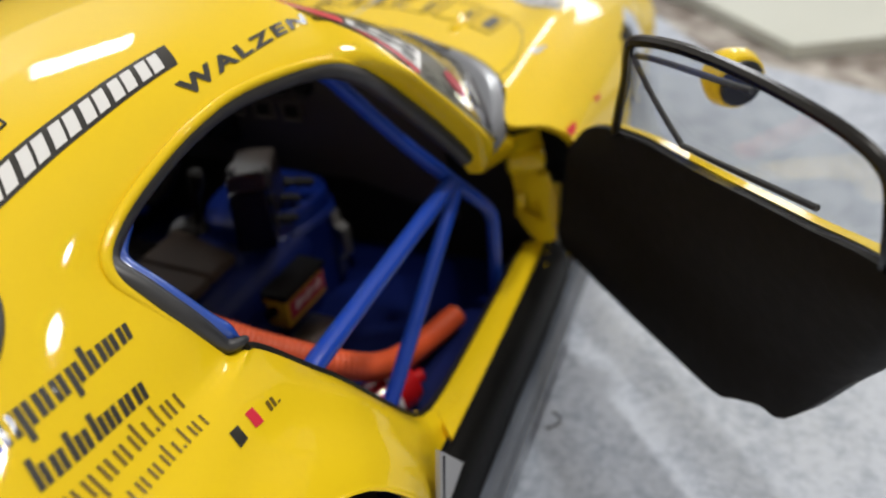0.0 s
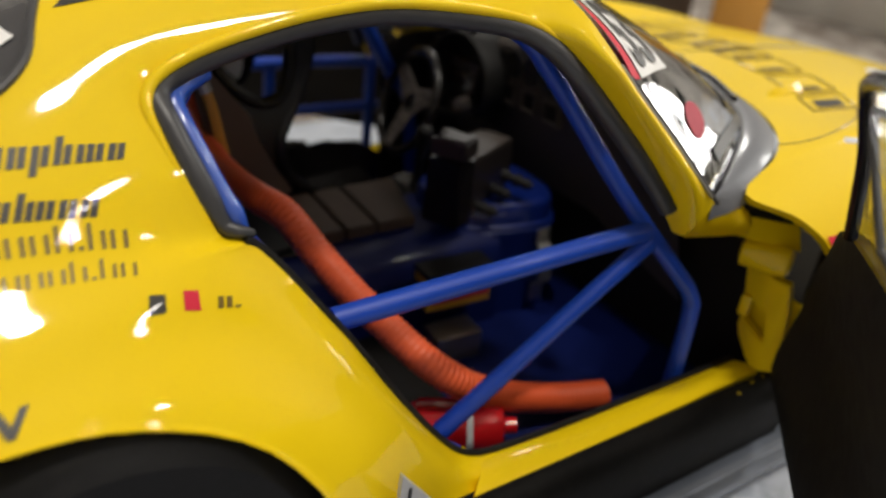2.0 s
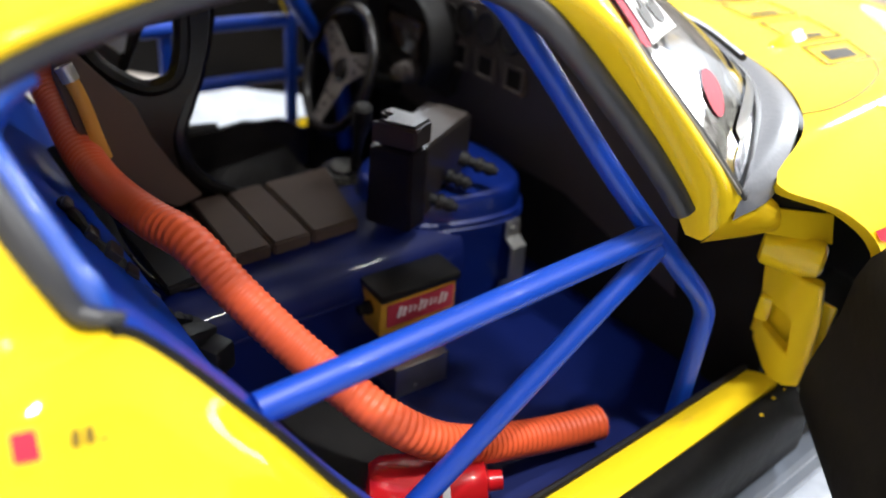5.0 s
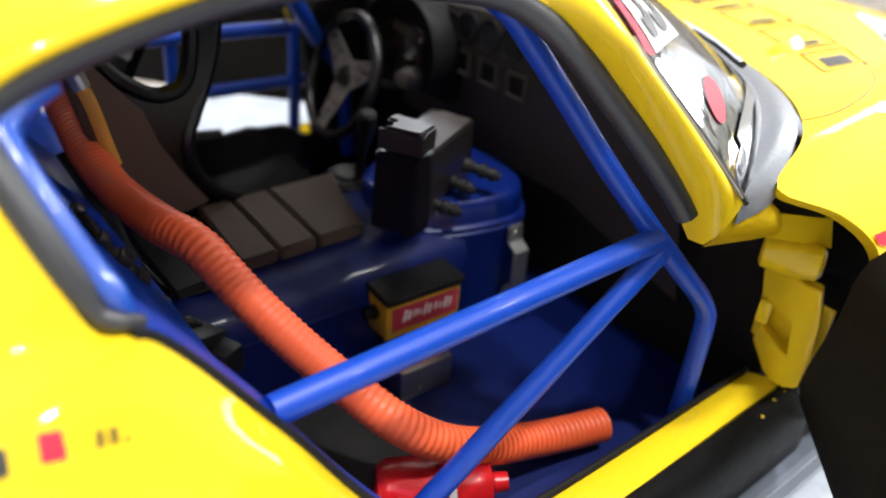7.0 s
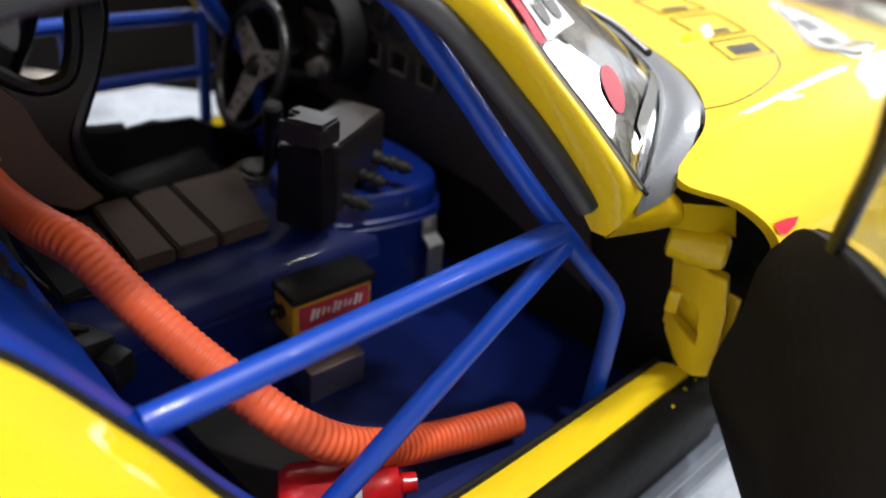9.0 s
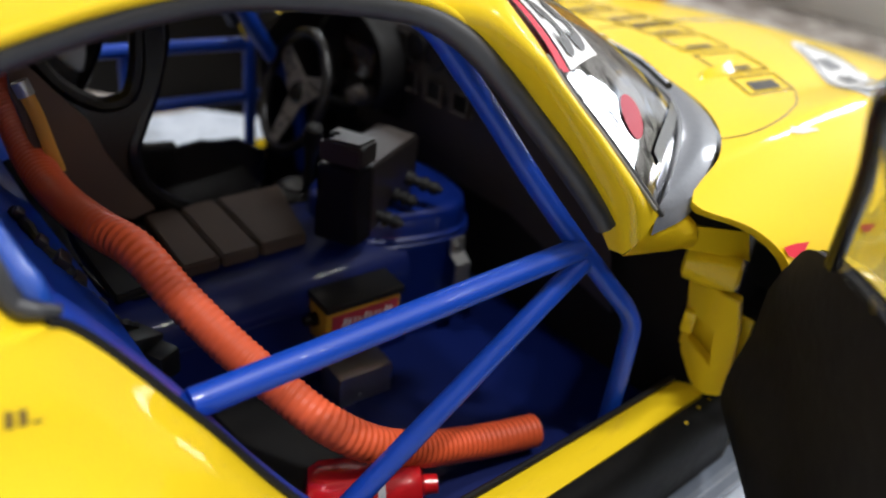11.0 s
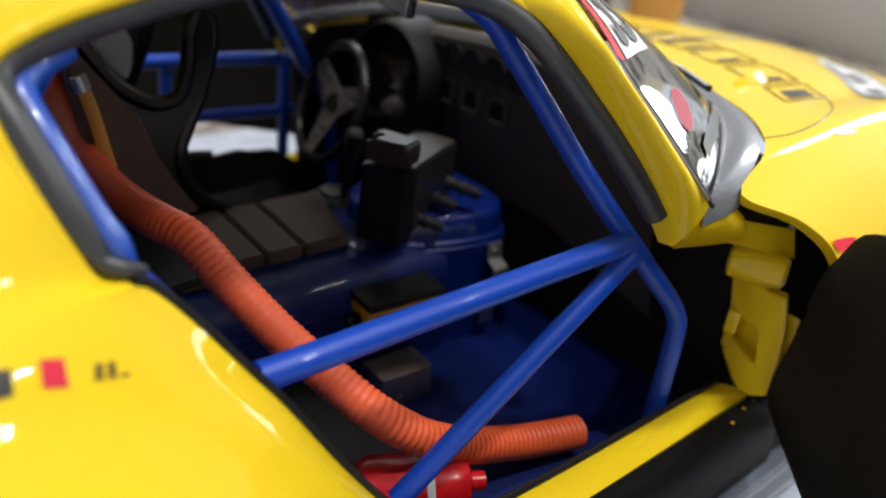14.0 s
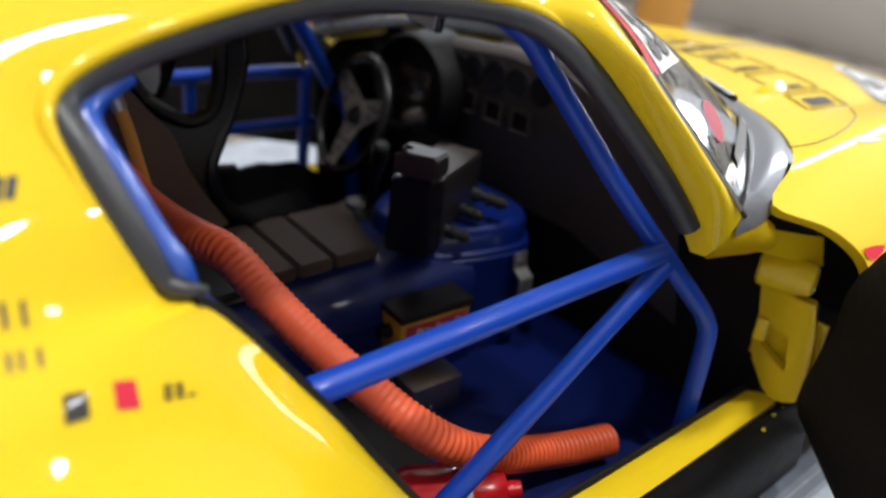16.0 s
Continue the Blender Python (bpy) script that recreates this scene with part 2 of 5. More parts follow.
def box(bm, c, s, bevel=0.004, turn=None, taper=None):
    """A bevelled block: centre, sizes, turn (degrees x, y, z), taper (x, y factors of the top)."""
    m = Euler([radians(a) for a in (turn or (0, 0, 0))]).to_matrix()
    got = bmesh.ops.create_cube(bm, size=1.0)["verts"]
    for v in got:
        v.co = Vector((v.co.x * s[0], v.co.y * s[1], v.co.z * s[2]))
        if taper and v.co.z > 0:
            v.co.x, v.co.y = v.co.x * taper[0], v.co.y * taper[1]
    if bevel:
        es = list({e for v in got for e in v.link_edges})
        r = bmesh.ops.bevel(bm, geom=es, offset=bevel, segments=2, profile=0.5, affect="EDGES")
        got = list({v for f in r["faces"] for v in f.verts} | {v for v in got if v.is_valid})
    for v in got:
        v.co = m @ v.co + Vector(c)
    return bm


def rod(bm, a, b, r, n=14, r2=None):
    return tube(bm, [a, b], r, n, radii=[r, r2 if r2 is not None else r])


def slab(bm, outline, offset):
    """A solid from a closed outline of 3D points, pushed by the vector offset."""
    a = [bm.verts.new(p) for p in outline]
    b = [bm.verts.new(Vector(p) + Vector(offset)) for p in outline]
    bm.faces.new(a)
    bm.faces.new(b[::-1])
    n = len(a)
    for i in range(n):
        bm.faces.new((a[i], b[i], b[(i + 1) % n], a[(i + 1) % n]))
    return bm


def ring(bm, c, axis, R, r, n=40, k=10, squash=1.0):
    ax = Vector(axis).normalized()
    u = ax.orthogonal().normalized()
    w = ax.cross(u)
    return tube(bm, [Vector(c) + R * (math.cos(t) * u + math.sin(t) * w) for t in [2 * math.pi * i / n for i in range(n)]], r, k, closed=True, squash=squash)


def lathe(bm, c, axis, prof, n=32):
    """Turned solid: prof is (distance along axis, radius)."""
    ax = Vector(axis).normalized()
    u = ax.orthogonal().normalized()
    w = ax.cross(u)
    rows = [[Vector(c) + ax * d + max(r, 1e-4) * (math.cos(t) * u + math.sin(t) * w) for t in [2 * math.pi * k / n for k in range(n)]] for d, r in prof]
    vs = grid(bm, rows, closed_v=True)
    bm.faces.new(vs[0])
    bm.faces.new(vs[-1][::-1])
    return bm


def B():
    return bmesh.new()


def flip(p):
    return Vector((p[0], -p[1], p[2]))


# ---- the place ----
bm = B()
slab(bm, [(-24, -25, -0.06), (24, -25, -0.06), (24, 16, -0.06), (-24, 16, -0.06)], (0, 0, -0.6))
tagged(part("floor", bm, RUG, smooth=False), "grey-brown patterned woven rug spread under everything", "rug", kind="structure")
bm = B()
slab(bm, [(-14, -9, 0), (-2, -9, 0), (2.17, -1.96, 0), (2.6, -1.1, 0), (3.2, -0.75, 0), (4.6, 1.0, 0), (4.9, 1.82, 0), (-14, 1.82, 0)], (0, 0, -0.05))
tagged(part("paper_sheet", bm, SHEET, smooth=False), "pale grey mottled paper sheet lying under the model car", "sheet", kind="structure")
bm = B()
slab(bm, [(2.7, -1.55, 0.03), (3.55, -0.95, 0.03), (5.3, 0.9, 0.03), (8.0, -2.0, 0.03), (4.2, -4.5, 0.03)], (0, 0, -0.08))
tagged(part("board", bm, BOARD, smooth=False), "pale grey-green cardboard sheet lying on the rug", "board")
# ribbed wall behind the nose, standing askew
bm = B()
a, b = Vector((5.2, -9.0, -0.06)), Vector((6.9, 7.5, -0.06))
d = (b - a).normalized()
nrm = Vector((d.y, -d.x, 0))
rows = []
L = (b - a).length
n = 1200
for zz in (-0.06, 1.15):
    rows.append([a + d * (L * i / n) + nrm * (0.008 * (i % 4 in (1, 2))) - nrm * (0.45 * (zz + 0.06)) + Vector((0, 0, zz + 0.06)) for i in range(n + 1)])
grid(bm, rows)
tagged(part("wall_front", bm, WALL, smooth=False), "pale wall with fine upright ribs beyond the rug", "wall", kind="structure")
bm = B()
box(bm, (3.86, 2.30, 0.55), (0.34, 0.40, 1.2), 0.04, (0, 0, 38))
tagged(part("post", bm, OCHRE), "orange-ochre lacquered upright post beside the ribbed wall", "post")
bm = B()
box(bm, (-3.8, 3.55, 0.9), (14.4, 2.4, 1.9), 0.06)
tagged(part("cabinet", bm, WOOD), "dark brown wooden cabinet side standing on the rug", "cabinet")
# unseen walls and ceiling, added to close the room and bounce light
for nm, c, s in (("wall_back", (-22, -4.5, 13), (1, 36, 27)), ("wall_right", (0, -23, 13), (45, 1, 27)), ("wall_left", (0, 14, 13), (45, 1, 27)), ("wall_far", (22, -4.5, 13), (1, 36, 27)), ("ceiling", (0, -4, 26.4), (48, 42, 1))):
    bm = B()
    box(bm, c, s, 0)
    pale = nm == "wall_far"
    tagged(part(nm, bm, PALE if pale else PLASTER, smooth=False), ("off-white" if pale else "grey-beige") + " plastered " + ("ceiling of the room, added unseen to bounce light" if nm == "ceiling" else "wall of the room, added unseen to bounce light"), "ceiling" if nm == "ceiling" else "wall", kind="structure")
# hair on the sheet
bm = B()
tube(bm, spline([(-0.47, -0.95, 0.006), (-0.455, -0.975, 0.012), (-0.425, -0.98, 0.012), (-0.405, -0.955, 0.006)], 6), 0.0022, 6)
tagged(part("hair", bm, INK), "short curled black hair lying on the paper sheet", "hair")

# ---- the model car ----
car = tagged(new("model_car"), "yellow die-cast racing coupe model with open doors on a paper sheet", "model car")

# half sections (half width, height) from the rocker to the roof's middle, by station
STATIONS = {}
STATIONS[-2.15] = [(0.78, 0.22), (0.86, 0.45), (0.86, 0.62), (0.78, 0.74), (0.66, 0.80), (0.54, 0.85), (0.42, 0.90), (0.26, 0.94), (0.0, 0.955)]
STATIONS[-1.60] = [(0.86, 0.20), (0.90, 0.42), (0.875, 0.60), (0.785, 0.72), (0.67, 0.82), (0.57, 0.91), (0.46, 0.995), (0.30, 1.055), (0.0, 1.075)]
STATIONS[-1.30] = [(0.86, 0.20), (0.89, 0.42), (0.836, 0.60), (0.735, 0.745), (0.622, 0.85), (0.535, 0.94), (0.44, 1.045), (0.29, 1.11), (0.0, 1.13)]
STATIONS[-1.10] = [(0.84, 0.20), (0.88, 0.42), (0.818, 0.58), (0.716, 0.72), (0.59, 0.84), (0.51, 0.96), (0.43, 1.075), (0.28, 1.14), (0.0, 1.16)]
STATIONS[-0.80] = [(0.83, 0.20), (0.85, 0.40), (0.78, 0.56), (0.70, 0.70), (0.60, 0.84), (0.52, 0.98), (0.445, 1.105), (0.28, 1.165), (0.0, 1.18)]
STATIONS[-0.40] = [(0.83, 0.20), (0.85, 0.40), (0.80, 0.55), (0.73, 0.70), (0.655, 0.82), (0.58, 0.94), (0.50, 1.06), (0.32, 1.15), (0.0, 1.175)]
STATIONS[0.00] = [(0.83, 0.20), (0.86, 0.40), (0.84, 0.55), (0.78, 0.66), (0.72, 0.745), (0.64, 0.84), (0.56, 0.93), (0.36, 1.04), (0.0, 1.08)]
XS = sorted(STATIONS)


def section(x):
    x = min(max(x, XS[0]), XS[-1])
    for i in range(len(XS) - 1):
        if x <= XS[i + 1]:
            break
    t = (x - XS[i]) / (XS[i + 1] - XS[i])
    t2, t3 = t * t, t ** 3
    pick = lambda k: np.array(STATIONS[XS[min(max(k, 0), len(XS) - 1)]])
    p1, p2 = pick(i), pick(i + 1)
    h = XS[i + 1] - XS[i]
    m1 = (p2 - pick(i - 1)) / (XS[i + 1] - XS[max(i - 1, 0)]) * h
    m2 = (pick(i + 2) - p1) / (XS[min(i + 2, len(XS) - 1)] - XS[i]) * h
    return (2 * t3 - 3 * t2 + 1) * p1 + (t3 - 2 * t2 + t) * m1 + (-2 * t3 + 3 * t2) * p2 + (t3 - t2) * m2


def skin(x, s, out=0.0):
    """A point of the near flank at station x and girth s (0 rocker to 1 roof middle), pushed outwards."""
    c = section(x)
    f = min(max(s, 0.0), 1.0) * (len(c) - 1)
    i = min(int(f), len(c) - 2)
    t = f - i
    a, b, d, e = c[max(i - 1, 0)], c[i], c[i + 1], (c[i + 2] if i + 2 < len(c) else np.array((-c[-2][0], c[-2][1])))
    if i == 0:
        a = 2 * b - d
    q = 0.5 * (2 * b + (d - a) * t + (2 * a - 5 * b + 4 * d - e) * t * t + (3 * b - a - 3 * d + e) * t ** 3)
    tg = 0.5 * ((d - a) + 2 * (2 * a - 5 * b + 4 * d - e) * t + 3 * (3 * b - a - 3 * d + e) * t * t)
    nr = np.array((tg[1], -tg[0])) / (np.hypot(*tg) + 1e-9)
    q = q + nr * out
    return Vector((x, -q[0], q[1]))


def girth(p):
    best = min(((skin(p[0], k / 160) - Vector(p)).length, k / 160) for k in range(161))
    return best[1]


# door opening, from the foot of the windscreen pillar over the roof rail and down to the sill's front end
RAIL = [(-0.25, -0.712, 0.652), (-0.295, -0.685, 0.735), (-0.36, -0.645, 0.83), (-0.427, -0.61, 0.913), (-0.475, -0.578, 0.974), (-0.525, -0.54, 1.026), (-0.60, -0.497, 1.06), (-0.80, -0.452, 1.08),
        (-0.94, -0.440, 1.068), (-1.05, -0.440, 1.046), (-1.15, -0.448, 1.020), (-1.215, -0.462, 0.992), (-1.237, -0.486, 0.965), (-1.230, -0.52, 0.93), (-1.212, -0.562, 0.872), (-1.195, -0.585, 0.825), (-1.178, -0.602, 0.788)]
CUT = [(-1.155, -0.618, 0.782), (-1.13, -0.615, 0.768), (-1.09, -0.628, 0.72), (-1.04, -0.655, 0.65), (-1.0, -0.682, 0.595), (-0.934, -0.715, 0.49), (-0.85, -0.727, 0.37), (-0.785, -0.727, 0.295), (-0.735, -0.735, 0.272)]
SILL = [(-0.66, -0.743, 0.27), (-0.52, -0.748, 0.27), (-0.34, -0.75, 0.27), (-0.13, -0.75, 0.268), (0.02, -0.75, 0.268)]
rim = spline(RAIL + CUT + SILL, 4)
ncut = 4 * (len(RAIL) + len(CUT) - 1)
nrail = 4 * (len(RAIL) - 1)
# outer partners in (station, girth), point by point of the three lists
g = lambda x, y, z: (x, girth((x, y, z)))
EDGE = [(-0.215, -0.742, 0.735), (-0.258, -0.735, 0.778), (-0.325, -0.690, 0.865), (-0.395, -0.647, 0.948), (-0.442, -0.598, 1.022), (-0.472, -0.535, 1.08), (-0.49, -0.44, 1.122)]
edge = spline(EDGE, 4)
OUTER = [(0, 0), (0, 0), (0, 0), (0, 0), (0, 0), (-0.475, 0.755), g(-0.49, -0.44, 1.122), (-0.52, 1.0),
         (-0.94, 1.0), (-1.08, 1.0), (-1.25, 1.0), (-1.5, 1.0), (-1.8, 1.0), (-2.15, 0.95), (-2.15, 0.8), (-2.15, 0.66), (-2.15, 0.52),
         (-2.1, 0.36), (-1.85, 0.30), (-1.66, 0.33), (-1.50, 0.323), (-1.36, 0.295), (-1.20, 0.235), (-1.10, 0.13), (-1.03, 0.02), (-0.87, 0.0)]
lows = [(-0.80, -0.815, 0.268), (-0.53, -0.818, 0.272), (-0.34, -0.818, 0.274), (-0.13, -0.816, 0.276), (0.03, -0.813, 0.278)]
bm = B()
rows = []
keys = RAIL + CUT + SILL
steps = 22
outer = spline([(a, b, 0) for a, b in OUTER], 4)
lowline = spline(lows, 4)
for i, p in enumerate(rim):
    row = []
    inner_s = girth(p)
    fix = p - skin(p.x, inner_s)
    turn_in = Vector((0, 0.03, -0.004 if i < nrail * 0.62 else 0.0)) if i < ncut else Vector((0, 0.003, -0.03))
    row += [p + turn_in, p + turn_in * 0.35]
    if i < len(edge) - 1:
        q = edge[i]
        for k in range(steps + 1):
            w = k / steps
            row.append(p.lerp(q, w) + Vector((-0.35, -0.7, 0.6)).normalized() * 0.054 * min(1, (24 - i) / 10) * (0.35 + 0.65 * min(1, i / 5)) * math.sin(math.pi * min(w, 1) ** 0.66))
        row.append(row[-1] + Vector((0.02, 0.02, -0.015)))
    elif i < len(outer):
        ox, os = outer[i].x, outer[i].y
        for k in range(steps + 1):
            w = k / steps
            w = w * w * (3 - 2 * w) * 0.4 + w * 0.6
            row.append(skin(p.x + (ox - p.x) * w, inner_s + (os - inner_s) * w) + fix * (1 - w) ** 2 + (Vector((0, -0.018, 0.006)) * math.exp(-((w - 0.13) / 0.09) ** 2) * min(1, (i - nrail - 6) / 6) if i > nrail + 6 else Vector((0, 0, 0))))
        row.append(row[-1] + (Vector((0, 0.03, 0)) if i > nrail else Vector((0.0, 0.0, -0.012))))
    else:
        q = lowline[min(i - len(outer), len(lowline) - 1)] if i - len(outer) >= 0 else lowline[0]
        for k in range(steps + 1):
            w = k / steps
            row.append(p.lerp(q, w) + Vector((0, 0, 0.006 * math.sin(math.pi * w))))
        row.append(q + Vector((0, 0, -0.02)))
    rows.append(row)
# even out the flank between its edges
for _ in range(14):
    old = [[p.copy() for p in r] for r in rows]
    for i in range(len(edge) + 2, len(outer) - 1):
        for k in range(4, len(rows[i]) - 3):
            o = old[i][k]
            mean = (old[i - 1][k] + old[i + 1][k] + old[i][k - 1] + old[i][k + 1]) / 4
            rows[i][k] = o + (mean - o) * 0.5 * min(1.0, (k - 3) / 3)
grid(bm, rows)
grid(bm, [[flip(p) for p in r] for r in rows])
bmesh.ops.remove_doubles(bm, verts=bm.verts, dist=0.0008)
flat = [p for r in rows for p in r]
nk = len(rows[0])
tree = BVHTree.FromPolygons(flat, [(i * nk + k, (i + 1) * nk + k, (i + 1) * nk + k + 1, i * nk + k + 1) for i in range(len(rows) - 1) for k in range(nk - 1)])
body = part("body_shell", bm, YELLOW, car)


def shell(x, s, out=0.0):
    """A point on the finished near flank at station x and girth s, pushed outwards."""
    a, b = skin(x, s, 0.08), skin(x, s)
    n = (a - b).normalized()
    loc, _, _, dist = tree.ray_cast(a, -n, 0.16)
    return (loc if loc is not None else b) + n * out


# rubber seal round the window opening, thin bead along the door cut and sill


def rear_slope(x):
    """Height of the sloping rear panel at station x."""
    return 0.45 + 1.3 * (-0.94 - x)


def inset(pts, d, dy):
    out = []
    for i, p in enumerate(pts):
        a, b = pts[max(i - 3, 0)], pts[min(i + 3, len(pts) - 1)]
        t = (b - a).normalized()
        n = t.cross(Vector((0, 1, 0))).normalized()
        out.append(p + n * d + Vector((0, dy, 0)))
    for _ in range(24 if d > 0.02 else 1):
        out = [out[0]] + [(a + b * 2 + c) / 4 for a, b, c in zip(out, out[1:], out[2:])] + [out[-1]]
    return out


for side in (0, 1):
    f = flip if side else Vector
    bm = B()
    run = [a.lerp(b, max(0, 1 - i / 30)) for i, (a, b) in enumerate(zip(inset(rim[3:nrail + 8], 0.014, 0.014), inset(rim[3:nrail + 8], 0.006, 0.004)))]
    tube(bm, [f(p) for p in run], 0.021, 10, radii=[0.0195 - 0.0125 * max(0, (i - len(run) + 13) / 12) + 0.005 * max(0, 1 - i / 30) * min(1, 0.3 + i / 6) for i in range(len(run))])
    part("door_seal", bm, RUBBER, car, "dark grey rubber seal")
    bm = B()
    dr_run = inset(rim[14:nrail - 1], -0.007, -0.002)
    nd = len(dr_run)
    tube(bm, [f(p + Vector((0, 0.008, 0)) * max(0, (i - nd + 16) / 15)) for i, p in enumerate(dr_run)], 0.0095, 10, radii=[0.0095 * min(1, 0.15 + i / 14, 0.1 + (nd - 1 - i) / 15) for i in range(nd)])
    part("drip_rail", bm, YELLOW, car)
    bm = B()
    tube(bm, [f(p) for p in inset(rim[nrail + 5:], 0.004, 0.006)], 0.007, 8)
    part("door_bead", bm, BLACK, car, "thin black rubber bead")
    # blue inner flange and the panel running from it to the bulkhead
    seg = rim[40:ncut - 1]
    o1, o2 = inset(seg, 0.030, 0.020), inset(seg, 0.046, 0.045)
    c1, c2 = inset(seg, 0.003, 0.022), inset(seg, 0.004, 0.10)
    tuck = [min(1.0, max(0.0, (i - 24) / 9)) for i in range(len(seg))]
    o1 = [a.lerp(b, k * k * (3 - 2 * k)) for a, b, k in zip(o1, c1, tuck)]
    o2 = [a.lerp(b, k * k * (3 - 2 * k)) for a, b, k in zip(o2, c2, tuck)]
    rows = []
    for i, (a, b) in enumerate(zip(o1, o2)):
        w = i / (len(o1) - 1)
        b = b.lerp(a, max(0, (w - 0.75) / 0.25) * 0.9)
        x = -1.24 + 0.20 * min(1, w / 0.45)
        deep = Vector((x, -0.44, rear_slope(x)))
        if w > 0.45:
            deep = deep.lerp(Vector((-0.76, -0.55, 0.12)), (w - 0.45) / 0.55)
        rows.append([f(a + Vector((0, -0.012, 0))), f(a), f(a.lerp(b, 0.5) + Vector((0, -0.004, 0))), f(b)] + [f(b.lerp(deep, k * min(1, (1.02 - w) / 0.3))) for k in (0.1, 0.4, 0.7, 1.0)])
    bm = B()
    grid(bm, rows)
    part("pillar_panel", bm, BLUE, car)
    bm = B()
    fl = [a.lerp(b, k * k * (3 - 2 * k)) for a, b, k in zip(inset(seg, 0.034, 0.024), inset(seg, -0.012, 0.034), tuck)][:40]
    tube(bm, [f(p) for p in fl], 0.016, 12, radii=[0.016 - 0.010 * max(0, (i - len(fl) + 17) / 16) for i in range(len(fl))])
    part("pillar_flange", bm, FLANGE, car)

# sills: black tread and grey skirt
for side in (0, 1):
    f = flip if side else Vector
    bm = B()
    prof = [(-0.814, 0.262), (-0.818, 0.270), (-0.835, 0.270), (-0.862, 0.255), (-0.878, 0.225), (-0.884, 0.17), (-0.884, 0.11), (-0.80, 0.11), (-0.80, 0.262)]
    rows = [[f((x, y, z)) for y, z in prof] for x in (-1.0, -0.86, -0.6, -0.3, 0.0, 0.06, 0.075)]
    for i in (5, 6):
        rows[i] = [f((p[0], p[1], p[2])) for p in [(0.06 + 0.012 * (i - 5), y, z - 0.012 * (i - 5)) for y, z in prof]]
    vs = grid(bm, rows, closed_v=True)
    bm.faces.new(vs[0])
    bm.faces.new(vs[-1][::-1])
    part("sill_tread", bm, TREAD, car, "satin black door sill tread")
    bm = B()
    prof = [(-0.872, 0.125), (-0.905, 0.122), (-0.915, 0.112), (-0.915, 0.098), (-0.905, 0.088), (-0.915, 0.08), (-0.925, 0.07), (-0.925, 0.045), (-0.912, 0.03), (-0.86, 0.03)]
    rows = [[f((x, y, z)) for y, z in prof] for x in (-1.02, -0.7, -0.3, 0.02, 0.1, 0.5)]
    vs = grid(bm, rows, closed_v=True)
    bm.faces.new(vs[0])
    bm.faces.new(vs[-1][::-1])
    part("side_skirt", bm, GREY, car, "grey ribbed side skirt")
    bm = B()
    box(bm, f((-0.4, -0.79, 0.08)), (1.2, 0.10, 0.12), 0.005)
    part("rocker", bm, BLACK, car)

for x, y, r in ((-0.012, -0.832, 0.005), (-0.075, -0.845, 0.004), (0.03, -0.83, 0.003)):
    bm = B()
    lathe(bm, (x, y, 0.268), (0.1, -0.15, 1), [(0, r), (0.003, r * 0.8), (0.004, r * 0.3)], 7)
    part("paint_fleck", bm, YELLOW, car, "yellow paint fleck on the tread")

# ---- bonnet and front wings, one clamshell ----
REAR_EDGE = [(0.04, -0.90, 0.24), (0.03, -0.915, 0.40), (0.02, -0.915, 0.55), (0.0, -0.895, 0.652), (-0.06, -0.835, 0.715), (-0.14, -0.752, 0.748), (0.0, -0.705, 0.785), (0.11, -0.632, 0.795), (0.20, -0.53, 0.80), (0.275, -0.40, 0.80), (0.35, -0.22, 0.802), (0.385, -0.08, 0.805), (0.39, 0.0, 0.806)]
NOSE_EDGE = [(2.0, -0.86, 0.24), (2.03, -0.86, 0.32), (2.06, -0.84, 0.40), (2.08, -0.80, 0.47), (2.1, -0.76, 0.51), (2.12, -0.70, 0.54), (2.14, -0.62, 0.555), (2.16, -0.54, 0.56), (2.17, -0.44, 0.565), (2.18, -0.33, 0.57), (2.19, -0.19, 0.573), (2.2, -0.07, 0.575), (2.2, 0.0, 0.575)]
re, ne = spline(REAR_EDGE, 4), spline(NOSE_EDGE, 4)


def bonnet(j, w, out=0.0):
    """Point on the near half of the bonnet: column j, w from the rear edge (0) to the nose (1)."""
    i = min(int(j), len(re) - 2)
    t = j - i
    a, b = re[i].lerp(re[i + 1], t), ne[i].lerp(ne[i + 1], t)
    p = a.lerp(b, w)
    top = min(max((p.z - 0.45) / 0.25, 0), 1)
    wing = math.exp(-((abs(p.y) - 0.74) / 0.13) ** 2)
    p.z += top * (0.115 * math.sin(math.pi * min(w * 1.02, 1)) * (0.62 + 0.6 * wing) - 0.02 * math.sin(math.pi * w) * math.exp(-((abs(p.y) - 0.52) / 0.09) ** 2))
    p.y -= 0.06 * math.sin(math.pi * min(w * 1.25, 1)) * (1 - top * 0.75)
    p.z += out
    return p


bm = B()
cols = np.linspace(0, len(re) - 1, 90)
ws = np.linspace(0, 1, 60)
rows = []
for j in cols:
    r = []
    for w in ws:
        p = bonnet(j, w)
        r.append(p)
    e = r[0]
    rows.append([e + Vector((0.02, 0.02 if j < 20 else 0, -0.022)), e + Vector((0.004, 0, -0.006))] + r)
for half in (0, 1):
    f = flip if half else Vector
    vs = [[bm.verts.new(f(p)) for p in r] for r in rows]
    for i in range(len(vs) - 1):
        for k in range(len(vs[0]) - 1):
            c = (rows[i][k] + rows[i + 1][k + 1]) / 2
            if c.z < 0.66 and math.hypot(c.x - 1.03, c.z - 0.33) < 0.375:
                continue
            bm.faces.new((vs[i][k], vs[i + 1][k], vs[i + 1][k + 1], vs[i][k + 1]))
bmesh.ops.remove_doubles(bm, verts=bm.verts, dist=0.0008)
hood = part("bonnet", bm, YELLOW, car)

